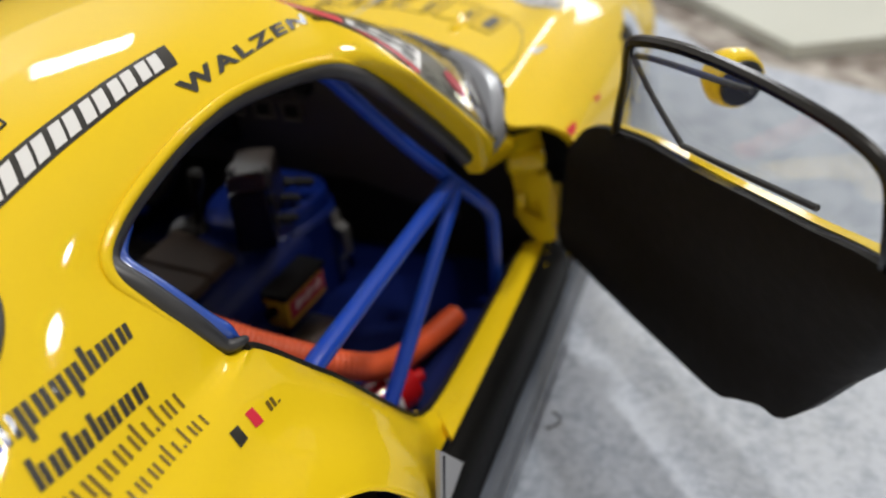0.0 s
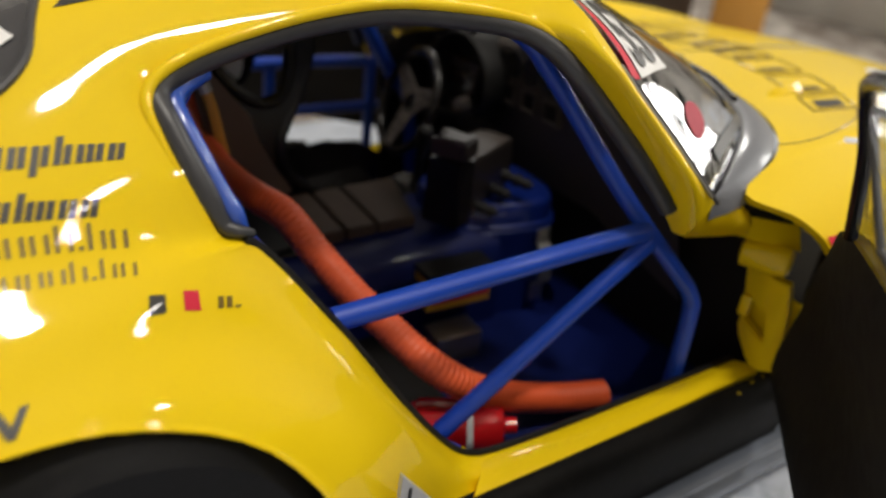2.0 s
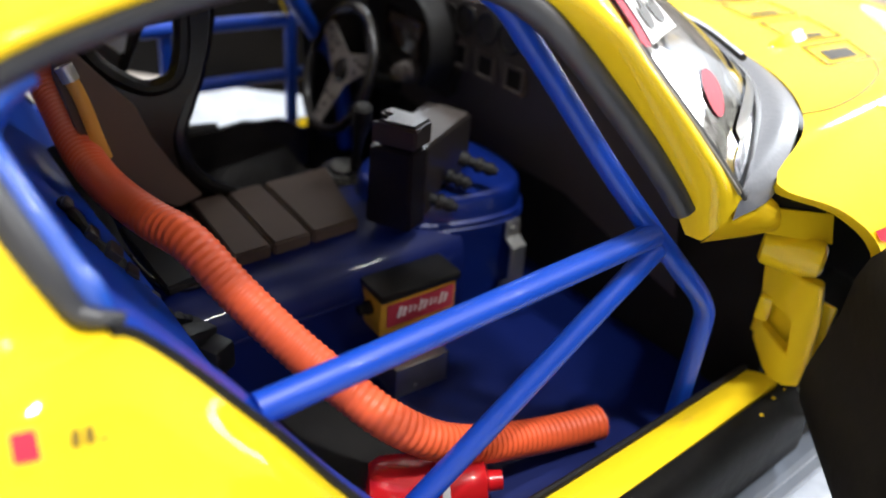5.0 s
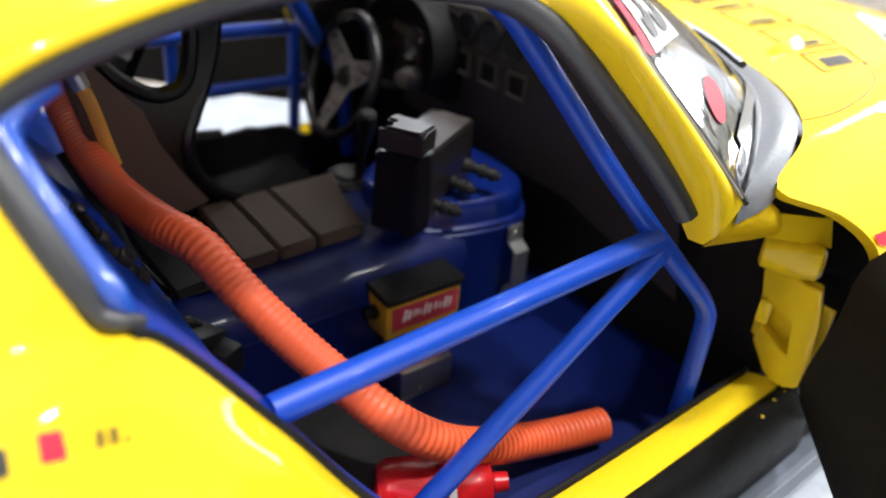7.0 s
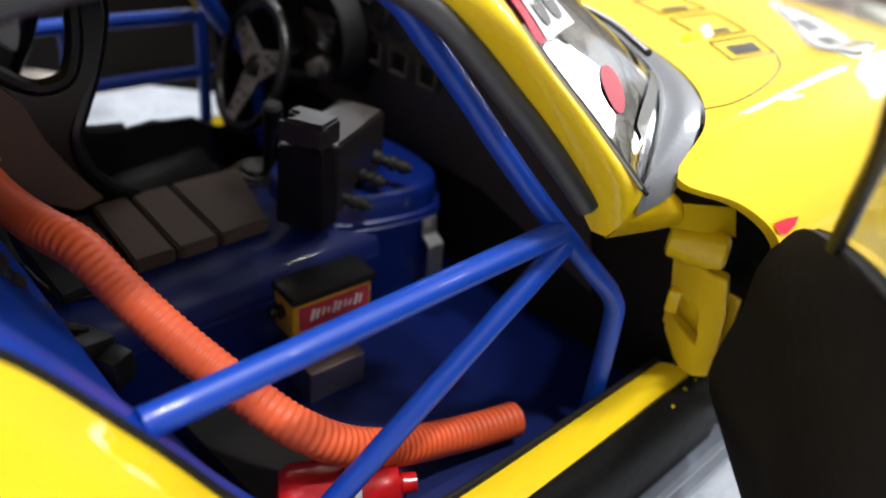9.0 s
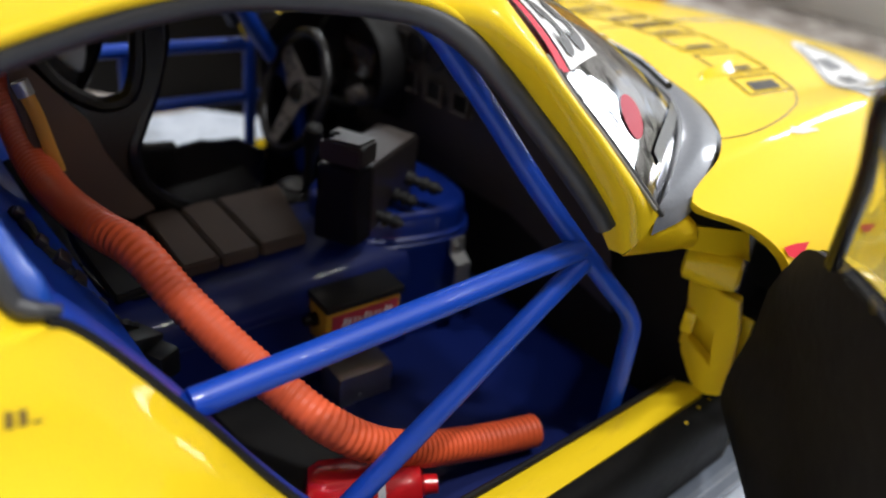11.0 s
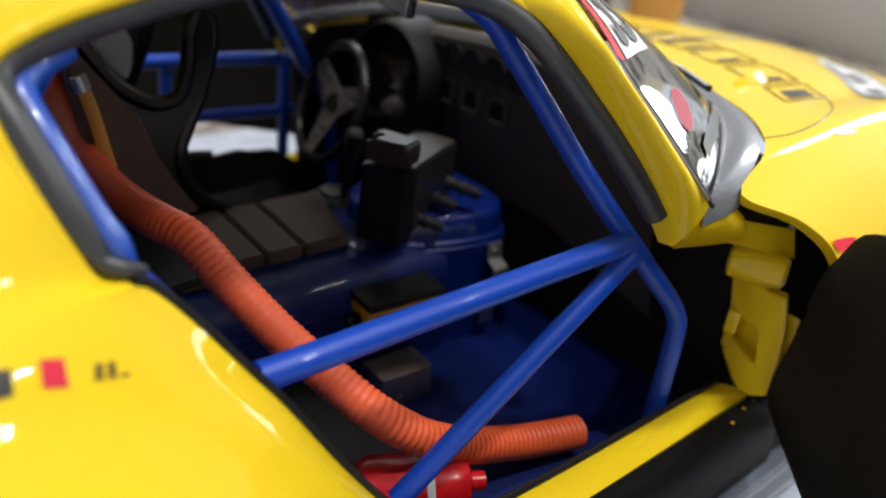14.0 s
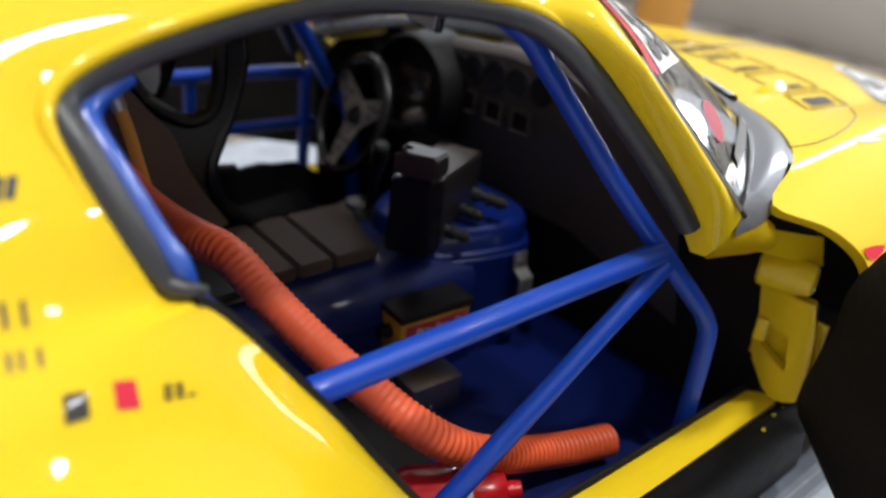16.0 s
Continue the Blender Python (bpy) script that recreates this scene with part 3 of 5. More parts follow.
# grey trim panel at the windscreen's foot
GLASS_FOOT = [(-0.21, -0.735, 0.752), (-0.12, -0.685, 0.775), (-0.01, -0.618, 0.795), (0.08, -0.545, 0.808), (0.155, -0.455, 0.812), (0.215, -0.34, 0.815), (0.26, -0.2, 0.817), (0.285, -0.08, 0.818), (0.29, 0.0, 0.818)]
gf = spline(GLASS_FOOT, 5)
COWL_OUT = [(-0.225, -0.742, 0.728), (-0.13, -0.748, 0.748), (0.0, -0.700, 0.782), (0.11, -0.63, 0.793), (0.20, -0.525, 0.798), (0.275, -0.395, 0.799), (0.35, -0.215, 0.801), (0.385, -0.08, 0.803), (0.39, 0.0, 0.804)]
co = spline(COWL_OUT, 5)
bm = B()
half = [[a.lerp(b, w) + Vector((0, 0, 0.012 * math.sin(math.pi * w) - 0.03 * (w == 1) - 0.02 * (w == 0))) for w in (0, 0.03, 0.3, 0.6, 0.93, 1)] for a, b in zip(gf, co)]
grid(bm, half + [[flip(p) for p in r] for r in half[:-1][::-1]])
part("cowl_panel", bm, COWL, car, "dark grey textured cowl panel")

# windscreen
GLASS_TOP = [(-0.452, -0.575, 1.045), (-0.470, -0.52, 1.085), (-0.482, -0.46, 1.115), (-0.485, -0.36, 1.135), (-0.492, -0.29, 1.148), (-0.497, -0.22, 1.157), (-0.5, -0.14, 1.163), (-0.5, -0.06, 1.167), (-0.5, 0.0, 1.168)]
gt = spline(GLASS_TOP, 5)


def screen(u, w, out=0.0):
    """Windscreen point: u 0 near pillar to 1 middle, w 0 foot to 1 header."""
    f = min(max(u, 0), 1) * (len(gf) - 1)
    i = min(int(f), len(gf) - 2)
    a, b = gf[i].lerp(gf[i + 1], f - i), gt[i].lerp(gt[i + 1], f - i)
    p = a.lerp(b, w)
    bow = math.sin(math.pi * w) * 0.035 * (1 - (1 - u) ** 5)
    k = min(max(w, 0), 1) * 18.4
    side = edge[int(k)].lerp(edge[int(k) + 1], k - int(k))
    p += (side - gf[0].lerp(gt[0], w)) * (1 - min(max(u, 0), 1)) ** 9
    return p + Vector((bow * 0.5 + out * 0.55, -bow * 0.35 * (1 - u) - out * 0.35 * (1 - u), bow * 0.7 + out * 0.7))


bm = B()
half = [[screen(u, w) for w in np.linspace(0, 1, 14)] for u in np.linspace(0, 1, 24)]
grid(bm, half + [[flip(p) for p in r] for r in half[:-1][::-1]])
bmesh.ops.solidify(bm, geom=bm.faces[:], thickness=0.006)
ws_ob = part("windscreen", bm, WINDSCREEN, car, "clear windscreen with stickers")

# ---- cabin ----
bm = B()
box(bm, (-0.45, 0, 0.115), (1.3, 1.56, 0.03), 0.004)
part("cabin_floor", bm, SHADED_BLUE, car)
bm = B()
side = [(-0.955, 0.12), (-0.950, 0.40), (-0.957, 0.455)] + [(x, rear_slope(x)) for x in (-0.97, -1.05, -1.13, -1.21, -1.27)]
grid(bm, [[Vector((x, y, z)) for x, z in side] for y in np.linspace(-0.50, 0.50, 12)])
bmesh.ops.solidify(bm, geom=bm.faces[:], thickness=0.012)
part("rear_bulkhead", bm, BLUE, car, "blue sloping rear panel")
bm = B()
box(bm, (0.10, 0, 0.42), (0.03, 1.5, 0.66), 0.005)
part("firewall", bm, LINING, car)
# tunnel with a rounded shoulder
bm = B()
prof = [(-0.180, 0.12), (-0.178, 0.32), (-0.170, 0.36), (-0.150, 0.39), (-0.115, 0.408), (-0.075, 0.415), (0.12, 0.415), (0.175, 0.39), (0.185, 0.34), (0.19, 0.12)]
grid(bm, [[Vector((x, y, z)) for y, z in prof] for x in (-1.05, -0.9, -0.4, -0.28)])
part("tunnel", bm, SHADED_BLUE, car)
bm = B()
tube(bm, spline([(-0.98, -0.176, 0.33), (-0.80, -0.179, 0.33), (-0.60, -0.179, 0.325), (-0.40, -0.179, 0.32)], 6), 0.004, 8)
part("tunnel_seam", bm, SHADED_BLUE, car)
# bell-shaped cover ahead of it: rounded in plan, stepped below its lid
PLAN = [(-0.42, 0.02), (-0.415, -0.06), (-0.37, -0.112), (-0.29, -0.148), (-0.20, -0.168), (-0.135, -0.168), (-0.092, -0.145), (-0.06, -0.095), (-0.045, 0.0), (-0.06, 0.11), (-0.14, 0.17), (-0.30, 0.16), (-0.40, 0.10)]
plan = spline([(x, y, 0) for x, y in PLAN], 6, closed=True)
mid = Vector((-0.23, 0.0, 0))
bm = B()
rows = []
for k, z in ((1.05, 0.12), (1.035, 0.382), (1.05, 0.388), (1.05, 0.394), (1.02, 0.397), (1.02, 0.401), (1.035, 0.404), (1.035, 0.409), (0.985, 0.414), (0.975, 0.452), (0.955, 0.466), (0.92, 0.472), (0.80, 0.475), (0.5, 0.477), (0.02, 0.477)):
    rows.append([mid + (p - mid) * k + Vector((0, 0, z)) for p in plan])
grid(bm, rows, closed_v=True)
part("bellhousing_cover", bm, COVER, car, "glossy dark blue rounded cover")
# pads lying on the tunnel; the foremost ends askew
for far, near in (((-0.772, -0.696), (-0.788, -0.706)), ((-0.690, -0.604), (-0.700, -0.616)), ((-0.598, -0.432), (-0.610, -0.500))):
    bm = B()
    slab(bm, [(near[0], -0.068, 0.414), (near[1], -0.068, 0.414), (far[1], 0.182, 0.414), (far[0], 0.182, 0.414)], (0, 0, 0.032))
    bmesh.ops.bevel(bm, geom=bm.edges[:], offset=0.005, segments=2, affect="EDGES")
    part("tunnel_pad", bm, MATT, car, "dark brown padded tunnel cover")
bm = B()
slab(bm, [(-0.93, -0.09, 0.414), (-0.795, -0.072, 0.414), (-0.780, 0.17, 0.414), (-0.93, 0.17, 0.414)], (0, 0, 0.022))
bmesh.ops.bevel(bm, geom=bm.edges[:], offset=0.005, segments=2, affect="EDGES")
part("tunnel_mat", bm, BLACK, car, "black mat on the tunnel")
# gear lever with its boot
bm = B()
lathe(bm, (-0.385, 0.175, 0.410), (-0.05, -0.1, 1), [(0, 0.062), (0.014, 0.060), (0.016, 0.052), (0.022, 0.050), (0.024, 0.038), (0.032, 0.034), (0.034, 0.018)], 24)
boot = part("gear_boot", bm, SATIN, car, "stepped black gear lever boot")
bm = B()
tube(bm, spline([(-0.368, 0.155, 0.43), (-0.370, 0.135, 0.52), (-0.376, 0.112, 0.580), (-0.383, 0.100, 0.622)], 6), 0.02, 14, radii=[0.012 + 0.010 * min(1, max(0, (i - 5) / 6)) - 0.008 * (i >= 18) for i in range(19)])
part("gear_lever", bm, BLACK, boot, "black gear lever")
# control box on the tunnel, turned towards the driver
TURN = radians(22)
def boxed(u, v, z):
    return Vector((-0.438 + u * math.cos(TURN) - v * math.sin(TURN), -0.172 + u * math.sin(TURN) + v * math.cos(TURN), z))


def block(outline, z0, z1, bevel=0.004, foot=1.0):
    bm = B()
    n = len(outline)
    mu, mv = sum(p[0] for p in outline) / n, sum(p[1] for p in outline) / n
    a = [bm.verts.new(boxed(mu + (u - mu) * foot, mv + (v - mv) * foot, z0)) for u, v in outline]
    b = [bm.verts.new(boxed(u, v, z1)) for u, v in outline]
    bm.faces.new(a)
    bm.faces.new(b[::-1])
    for i in range(n):
        bm.faces.new((a[i], b[i], b[(i + 1) % n], a[(i + 1) % n]))
    bmesh.ops.recalc_face_normals(bm, faces=bm.faces)
    if bevel:
        bmesh.ops.bevel(bm, geom=bm.edges[:], offset=bevel, segments=2, affect="EDGES")
    return bm


cbox = part("control_box", block([(0.002, 0.008), (0.062, 0.008), (0.062, 0.104), (-0.008, 0.104)], 0.440, 0.622, 0.005, 1.1), SATIN, car, "satin black control box")
part("box_lid", block([(0.0, 0.0), (0.066, 0.0), (0.066, 0.100), (0.030, 0.106), (0.030, 0.080), (0.004, 0.078), (-0.014, 0.100)], 0.628, 0.682, 0.006), CASE, cbox, "glossy notched lid")
part("lid_lip", block([(-0.004, -0.003), (0.022, -0.003), (0.018, 0.03), (-0.008, 0.03)], 0.640, 0.676, 0.004), CASE, cbox)
part("lid_clip", block([(0.074, 0.060), (0.080, 0.060), (0.080, 0.112), (0.074, 0.112)], 0.610, 0.660, 0.002), CASE, cbox)
bm = B()
side = [(0.068, 0.446), (0.068, 0.612), (0.292, 0.612), (0.297, 0.606), (0.297, 0.500), (0.275, 0.478), (0.20, 0.462)]
slab(bm, [boxed(u, 0.004 + 0.022 * u / 0.29, z) for u, z in side], boxed(0, 0.118, 0) - boxed(0, 0, 0))
bmesh.ops.bevel(bm, geom=bm.edges[:], offset=0.004, segments=2, affect="EDGES")
part("rear_case", bm, CASE, cbox)
bm = B()
slab(bm, [boxed(0.085, 0.014, 0.6125), boxed(0.285, 0.032, 0.6125), boxed(0.288, 0.112, 0.6125), boxed(0.09, 0.108, 0.6125)], (0, 0, 0.003))
part("case_cover", bm, DASH, cbox, "matt brown-black cover plate")
for a, b in (((-0.250, -0.095, 0.542), (-0.196, -0.165, 0.523)), ((-0.285, -0.100, 0.508), (-0.258, -0.150, 0.500)), ((-0.360, -0.105, 0.483), (-0.300, -0.158, 0.458))):
    bm = B()
    a, b = Vector(a), Vector(b)
    ln = (b - a).length
    lathe(bm, a, b - a, [(0, 0.017), (0.22 * ln, 0.017), (0.24 * ln, 0.012), (0.42 * ln, 0.012), (0.44 * ln, 0.018), (0.58 * ln, 0.018), (0.60 * ln, 0.013), (0.70 * ln, 0.013), (0.72 * ln, 0.016), (0.88 * ln, 0.015), (0.90 * ln, 0.010), (ln, 0.009)], 16)
    part("plug", bm, BLACK, cbox, "black cable plug")
# battery box
bm = B()
box(bm, (-0.462, -0.213, 0.307), (0.190, 0.078, 0.090), 0.004, (0, 0, -3))
batt = part("battery", bm, BATTERY, car, "yellow and black battery box with red label")
bm = B()
box(bm, (-0.460, -0.215, 0.362), (0.200, 0.088, 0.020), 0.005, (0, 0, -3))
part("battery_lid", bm, BLACK, batt, "flat black lid")
bm = B()
box(bm, (-0.4605, -0.2535, 0.313), (0.168, 0.003, 0.056), 0, (0, 0, -3))
part("battery_label", bm, CRIMSON, batt, "red label")
for i, (w, h) in enumerate(((0.030, 0.028), (0.018, 0.018), (0.026, 0.028), (0.018, 0.018), (0.022, 0.028))):
    bm = B()
    x = -0.512 + 0.026 * i
    box(bm, (x - 0.003, -0.2562 - 0.0523 * (x + 0.4605), 0.318), (w * 0.24, 0.002, h), 0, (0, 14, -3))
    box(bm, (x + 0.009, -0.2562 - 0.0523 * (x + 0.4605), 0.316), (w * 0.24, 0.002, h * 0.8), 0, (0, 14, -3))
    part("label_mark", bm, PALE, batt, "pale plain bars" if i == 0 else "")
bm = B()
lathe(bm, (-0.556, -0.205, 0.318), (-1, 0.05, 0), [(0, 0.016), (0.012, 0.016), (0.014, 0.011), (0.03, 0.011)], 14)
part("battery_terminal", bm, SATIN, batt, "black terminal cap")
bm = B()
box(bm, (-0.482, -0.262, 0.166), (0.135, 0.085, 0.082), 0.004, (0, 0, -3))
case = part("silver_case", bm, SILVER, car, "small bare metal case on the floor")
bm = B()
lathe(bm, (-0.50, -0.3035, 0.146), (0, -1, 0), [(0, 0.006), (0.003, 0.006), (0.004, 0.003)], 10)
part("case_screw", bm, SILVER, case)
# bracket on the cover's flank: a strap bent out round the cover
bm = B()
strap = [(-0.190, 0.396), (-0.191, 0.352), (-0.220, 0.338), (-0.224, 0.240), (-0.194, 0.226), (-0.194, 0.165)]
inner = [(y + 0.007, z) for y, z in strap]
slab(bm, [(-0.168, y, z) for y, z in strap + inner[::-1]], (0.044, 0, 0))
bmesh.ops.bevel(bm, geom=bm.edges[:], offset=0.0018, segments=2, affect="EDGES")
brk = part("bracket", bm, SILVER, car, "bare metal bracket")
bm = B()
lathe(bm, (-0.146, -0.190, 0.374), (0, -1, 0), [(0, 0.009), (0.003, 0.009), (0.0045, 0.006), (0.005, 0.002)], 12)
part("bracket_bolt", bm, SILVER, brk)

# corrugated hose
HOSE = [(-0.974, 0.459, 0.74), (-0.968, 0.398, 0.692), (-0.966, 0.318, 0.655), (-0.972, 0.195, 0.622), (-0.970, 0.085, 0.603), (-0.960, -0.02, 0.598), (-0.940, -0.11, 0.594), (-0.911, -0.19, 0.583), (-0.877, -0.27, 0.526), (-0.832, -0.36, 0.461), (-0.785, -0.45, 0.408), (-0.735, -0.525, 0.358), (-0.66, -0.565, 0.30), (-0.56, -0.58, 0.245), (-0.45, -0.59, 0.205), (-0.36, -0.605, 0.185), (-0.275, -0.622, 0.175)]
path = spline(HOSE, 44)
dist = [0.0]
for a, b in zip(path, path[1:]):
    dist.append(dist[-1] + (b - a).length)
bm = B()
tube(bm, path, 0.04, 16, radii=[0.0350 + 0.0011 * (1 - math.exp(-((i / 44 - 4.9) / 1.1) ** 4)) * math.sin(2 * math.pi * d / 0.0135) for i, d in enumerate(dist)])
part("air_hose", bm, ORANGE, car, "orange corrugated air hose")

# extinguisher and black case on the floor
bm = B()
lathe(bm, (-0.765, -0.505, 0.180), (0.85, -0.5, 0.05), [(0, 0.02), (0.01, 0.05), (0.03, 0.062), (0.19, 0.062), (0.215, 0.05), (0.225, 0.02), (0.25, 0.018)], 24)
ext = part("extinguisher", bm, RED, car, "red fire extinguisher bottle")
bm = B()
lathe(bm, (-0.650, -0.573, 0.187), (0.85, -0.5, 0.05), [(0, 0.0635), (0.014, 0.0635)], 24)
part("clamp", bm, WHITE, ext, "pale clamp band")
bm = B()
box(bm, (-0.72, -0.33, 0.15), (0.16, 0.42, 0.07), 0.01, (0, 0, 4))
part("floor_case", bm, BLACK, car, "flat black case on the floor")

# ---- roll cage ----
def cage(name, pts, r, n=6, both=True, mat=BLUE):
    for side in ((0, 1) if both else (0,)):
        bm = B()
        path = spline(pts, n) if len(pts) > 2 else [Vector(p) for p in pts]
        tube(bm, [flip(p) if side else Vector(p) for p in path], r, 12)
        part(name, bm, mat, car)


cage("door_bar", [(-1.00, -0.612, 0.596), (-0.285, -0.645, 0.640)], 0.0225, both=False)
cage("door_brace", [(-0.77, -0.64, 0.27), (-0.275, -0.652, 0.615)], 0.02, both=False)
FRONT_HOOP = [(-0.62, -0.40, 1.07), (-0.525, -0.45, 1.012), (-0.468, -0.472, 0.945), (-0.402, -0.507, 0.852), (-0.352, -0.562, 0.760), (-0.288, -0.632, 0.652), (-0.215, -0.680, 0.555), (-0.150, -0.698, 0.475), (-0.138, -0.705, 0.40), (-0.15, -0.712, 0.12)]
cage("front_hoop", FRONT_HOOP, 0.0195, both=False)
cage("front_hoop", [(-0.62, 0.42, 1.05), (-0.52, 0.48, 0.99), (-0.42, 0.53, 0.90), (-0.353, 0.555, 0.82), (-0.285, 0.575, 0.72), (-0.19, 0.63, 0.60), (-0.09, 0.68, 0.48), (-0.05, 0.70, 0.2)], 0.023, both=False)
cage("roof_bar", [(-0.62, -0.40, 1.07), (-0.9, -0.37, 1.085), (-1.14, -0.37, 1.055)], 0.02)
cage("header_bar", [(-0.62, -0.40, 1.07), (-0.60, 0, 1.115), (-0.62, 0.42, 1.05)], 0.02, both=False)
cage("main_hoop", [(-1.17, -0.37, 1.02), (-1.16, -0.2, 1.07), (-1.14, 0.2, 1.075), (-1.14, 0.41, 1.02), (-1.14, 0.53, 0.75), (-1.13, 0.56, 0.3)], 0.023, both=False)
# far side: ladder of door bars
cage("ladder_rail", [(-1.05, 0.66, 0.665), (-0.68, 0.70, 0.655), (-0.20, 0.72, 0.632)], 0.02, both=False)
cage("ladder_rail", [(-1.05, 0.68, 0.50), (-0.6, 0.71, 0.485), (-0.18, 0.73, 0.465)], 0.018, both=False)
for x, z0, z1 in ((-0.235, 0.15, 0.635), (-0.60, 0.485, 0.652)):
    cage("ladder_post", [(x, 0.725, z0), (x, 0.71, z1)], 0.018, both=False)

# ---- dashboard ----
bm = B()
prof = [(0.07, 0.80), (0.03, 0.832), (0.0, 0.838), (-0.03, 0.834), (-0.048, 0.818), (-0.05, 0.79), (-0.045, 0.70), (-0.035, 0.66), (-0.015, 0.60), (0.02, 0.50), (0.05, 0.40), (0.10, 0.40), (0.10, 0.78)]
grid(bm, [[Vector((x + 0.03 * (abs(y) / 0.66) ** 2, y, z - 0.30 * max(0, -y - 0.16) - (0.10 * max(0, y - 0.05) + 0.2 * max(0, y - 0.35)) * min(1, max(0, z - 0.4) / 0.4))) for x, z in prof] for y in np.linspace(-0.52, 0.66, 40)])
dash = part("dashboard", bm, DASH, car, "matt black dashboard")
for i in range(4):
    y, z = 0.157 - 0.0815 * i, 0.760 + 0.001 * i
    bm = B()
    ring(bm, (-0.0515, y, z), (1, 0, -0.06), 0.037, 0.0035, 28, 8)
    gg = part("gauge", bm, BLACK, dash, "black round gauge pod")
    bm = B()
    lathe(bm, (-0.0525, y, z), (1, 0, -0.06), [(0.0, 0.0355), (0.003, 0.0355)], 24)
    part("gauge_glass", bm, SATIN, gg)
for i in range(3):
    y, z = 0.178 - 0.1035 * i, 0.668
    bm = B()
    for dy, dz, sy, sz in ((0, 0.028, 0.070, 0.009), (0, -0.028, 0.070, 0.009), (0.031, 0, 0.009, 0.047), (-0.031, 0, 0.009, 0.047)):
        box(bm, (-0.041, y + dy, z + dz), (0.02, sy, sz), 0.002)
    bz = part("switch_bezel", bm, DASH, dash)
    bm = B()
    box(bm, (-0.0395, y, z), (0.006, 0.053, 0.047), 0)
    part("switch_well", bm, LINING, bz)
# instrument binnacle: a moulded hood running out of the dash top
bm = B()
arc = [(0.350 + 0.165 * math.cos(a), 0.672 + 0.148 * math.sin(a)) for a in np.linspace(-0.75, math.pi + 0.75, 36)]
rows = [[Vector((x + 0.02 * (z - 0.67), 0.350 + (y - 0.350) * k, 0.672 + (z - 0.672) * k)) for y, z in arc] for x, k in ((0.0, 1.03), (-0.06, 1.0), (-0.105, 0.97), (-0.118, 0.95), (-0.122, 0.925), (-0.115, 0.90), (-0.05, 0.84))]
grid(bm, rows)
binn = part("binnacle", bm, BLACK, dash, "matt black instrument hood")
bm = B()
box(bm, (-0.045, 0.335, 0.665), (0.02, 0.30, 0.24), 0.02)
part("instrument_panel", bm, LINING, binn)
bm = B()
box(bm, (-0.058, 0.400, 0.665), (0.008, 0.165, 0.105), 0.008, (4, 0, 0))
part("display", bm, SCREEN, binn, "dark brown display")
bm = B()
box(bm, (-0.0635, 0.402, 0.69), (0.003, 0.11, 0.028), 0.002, (4, 0, 0))
part("display_bar", bm, DASH, binn)
bm = B()
lathe(bm, (-0.05, 0.345, 0.575), (-1, -0.25, 0.1), [(0, 0.030), (0.05, 0.030), (0.055, 0.024), (0.075, 0.024), (0.08, 0.012)], 18)
part("column_switch", bm, CAST, binn, "grey metal column switch")

# black sheets added over the yellow at the driver's footwell and windscreen pillar
bm = B()
slab(bm, [(-0.17, 0.712, 0.12), (0.11, 0.712, 0.12), (0.11, 0.712, 0.73), (-0.12, 0.705, 0.72), (-0.20, 0.705, 0.64)], (0, 0.012, 0))
part("footwell_panel", bm, LINING, car, "black sheet added at the footwell side")
# this one stands for the dark reflection in the far edge of the windscreen
bm = B()
grid(bm, [[flip(Vector(RAIL[i]).lerp(Vector(EDGE[i]), w)) + Vector((0, -0.022, 0)) for w in (0.30, 0.65, 1.0)] for i in range(6)])
bmesh.ops.solidify(bm, geom=bm.faces[:], thickness=0.006)
part("pillar_dark_sheet", bm, LINING, car, "black sheet standing for the dark reflection at the far pillar")

# ---- steering wheel ----
hub = Vector((-0.235, 0.447, 0.573))
ax = Vector((-0.93, 0.10, 0.36)).normalized()
bm = B()
ring(bm, hub, ax, 0.165, 0.0155, 48, 10)
wheel = part("steering_wheel", bm, SATIN, car, "black three-spoke steering wheel")
u = (Vector((0, 1, 0)) - ax * ax.y).normalized()
v = ax.cross(u)
if v.z < 0:
    v = -v
bm = B()
for ang in (38, 158, 278):
    dvec = u * math.cos(radians(ang)) + v * math.sin(radians(ang))
    sd = dvec.cross(ax)
    a, b = hub + ax * -0.02, hub + dvec * 0.16
    o = [a + sd * 0.045, a - sd * 0.045, hub + dvec * 0.07 - sd * 0.034 - ax * 0.012, b - sd * 0.020, b + sd * 0.020, hub + dvec * 0.07 + sd * 0.034 - ax * 0.012]
    slab(bm, o, ax * 0.006)
part("spokes", bm, CAST, wheel, "worn grey metal spokes", smooth=False)
for ang in (38, 158, 278):
    dvec = u * math.cos(radians(ang)) + v * math.sin(radians(ang))
    sd = dvec.cross(ax)
    for k, s in ((0.075, 0.016), (0.075, -0.016), (0.105, 0.0), (0.13, 0.010)):
        bm = B()
        lathe(bm, hub + dvec * k + sd * s - ax * (0.02 * (1 - k / 0.16) - 0.0035), ax, [(0, 0.006), (0.006, 0.006)], 10)
        part("spoke_hole", bm, BLACK, wheel)
bm = B()
lathe(bm, hub - ax * 0.02, ax, [(0, 0.034), (0.012, 0.034), (0.016, 0.026), (0.022, 0.026)], 20)
part("horn_pad", bm, SATIN, wheel)
bm = B()
rod(bm, hub - ax * 0.02, hub - ax * 0.2, 0.022, 12)
part("column", bm, BLACK, wheel)

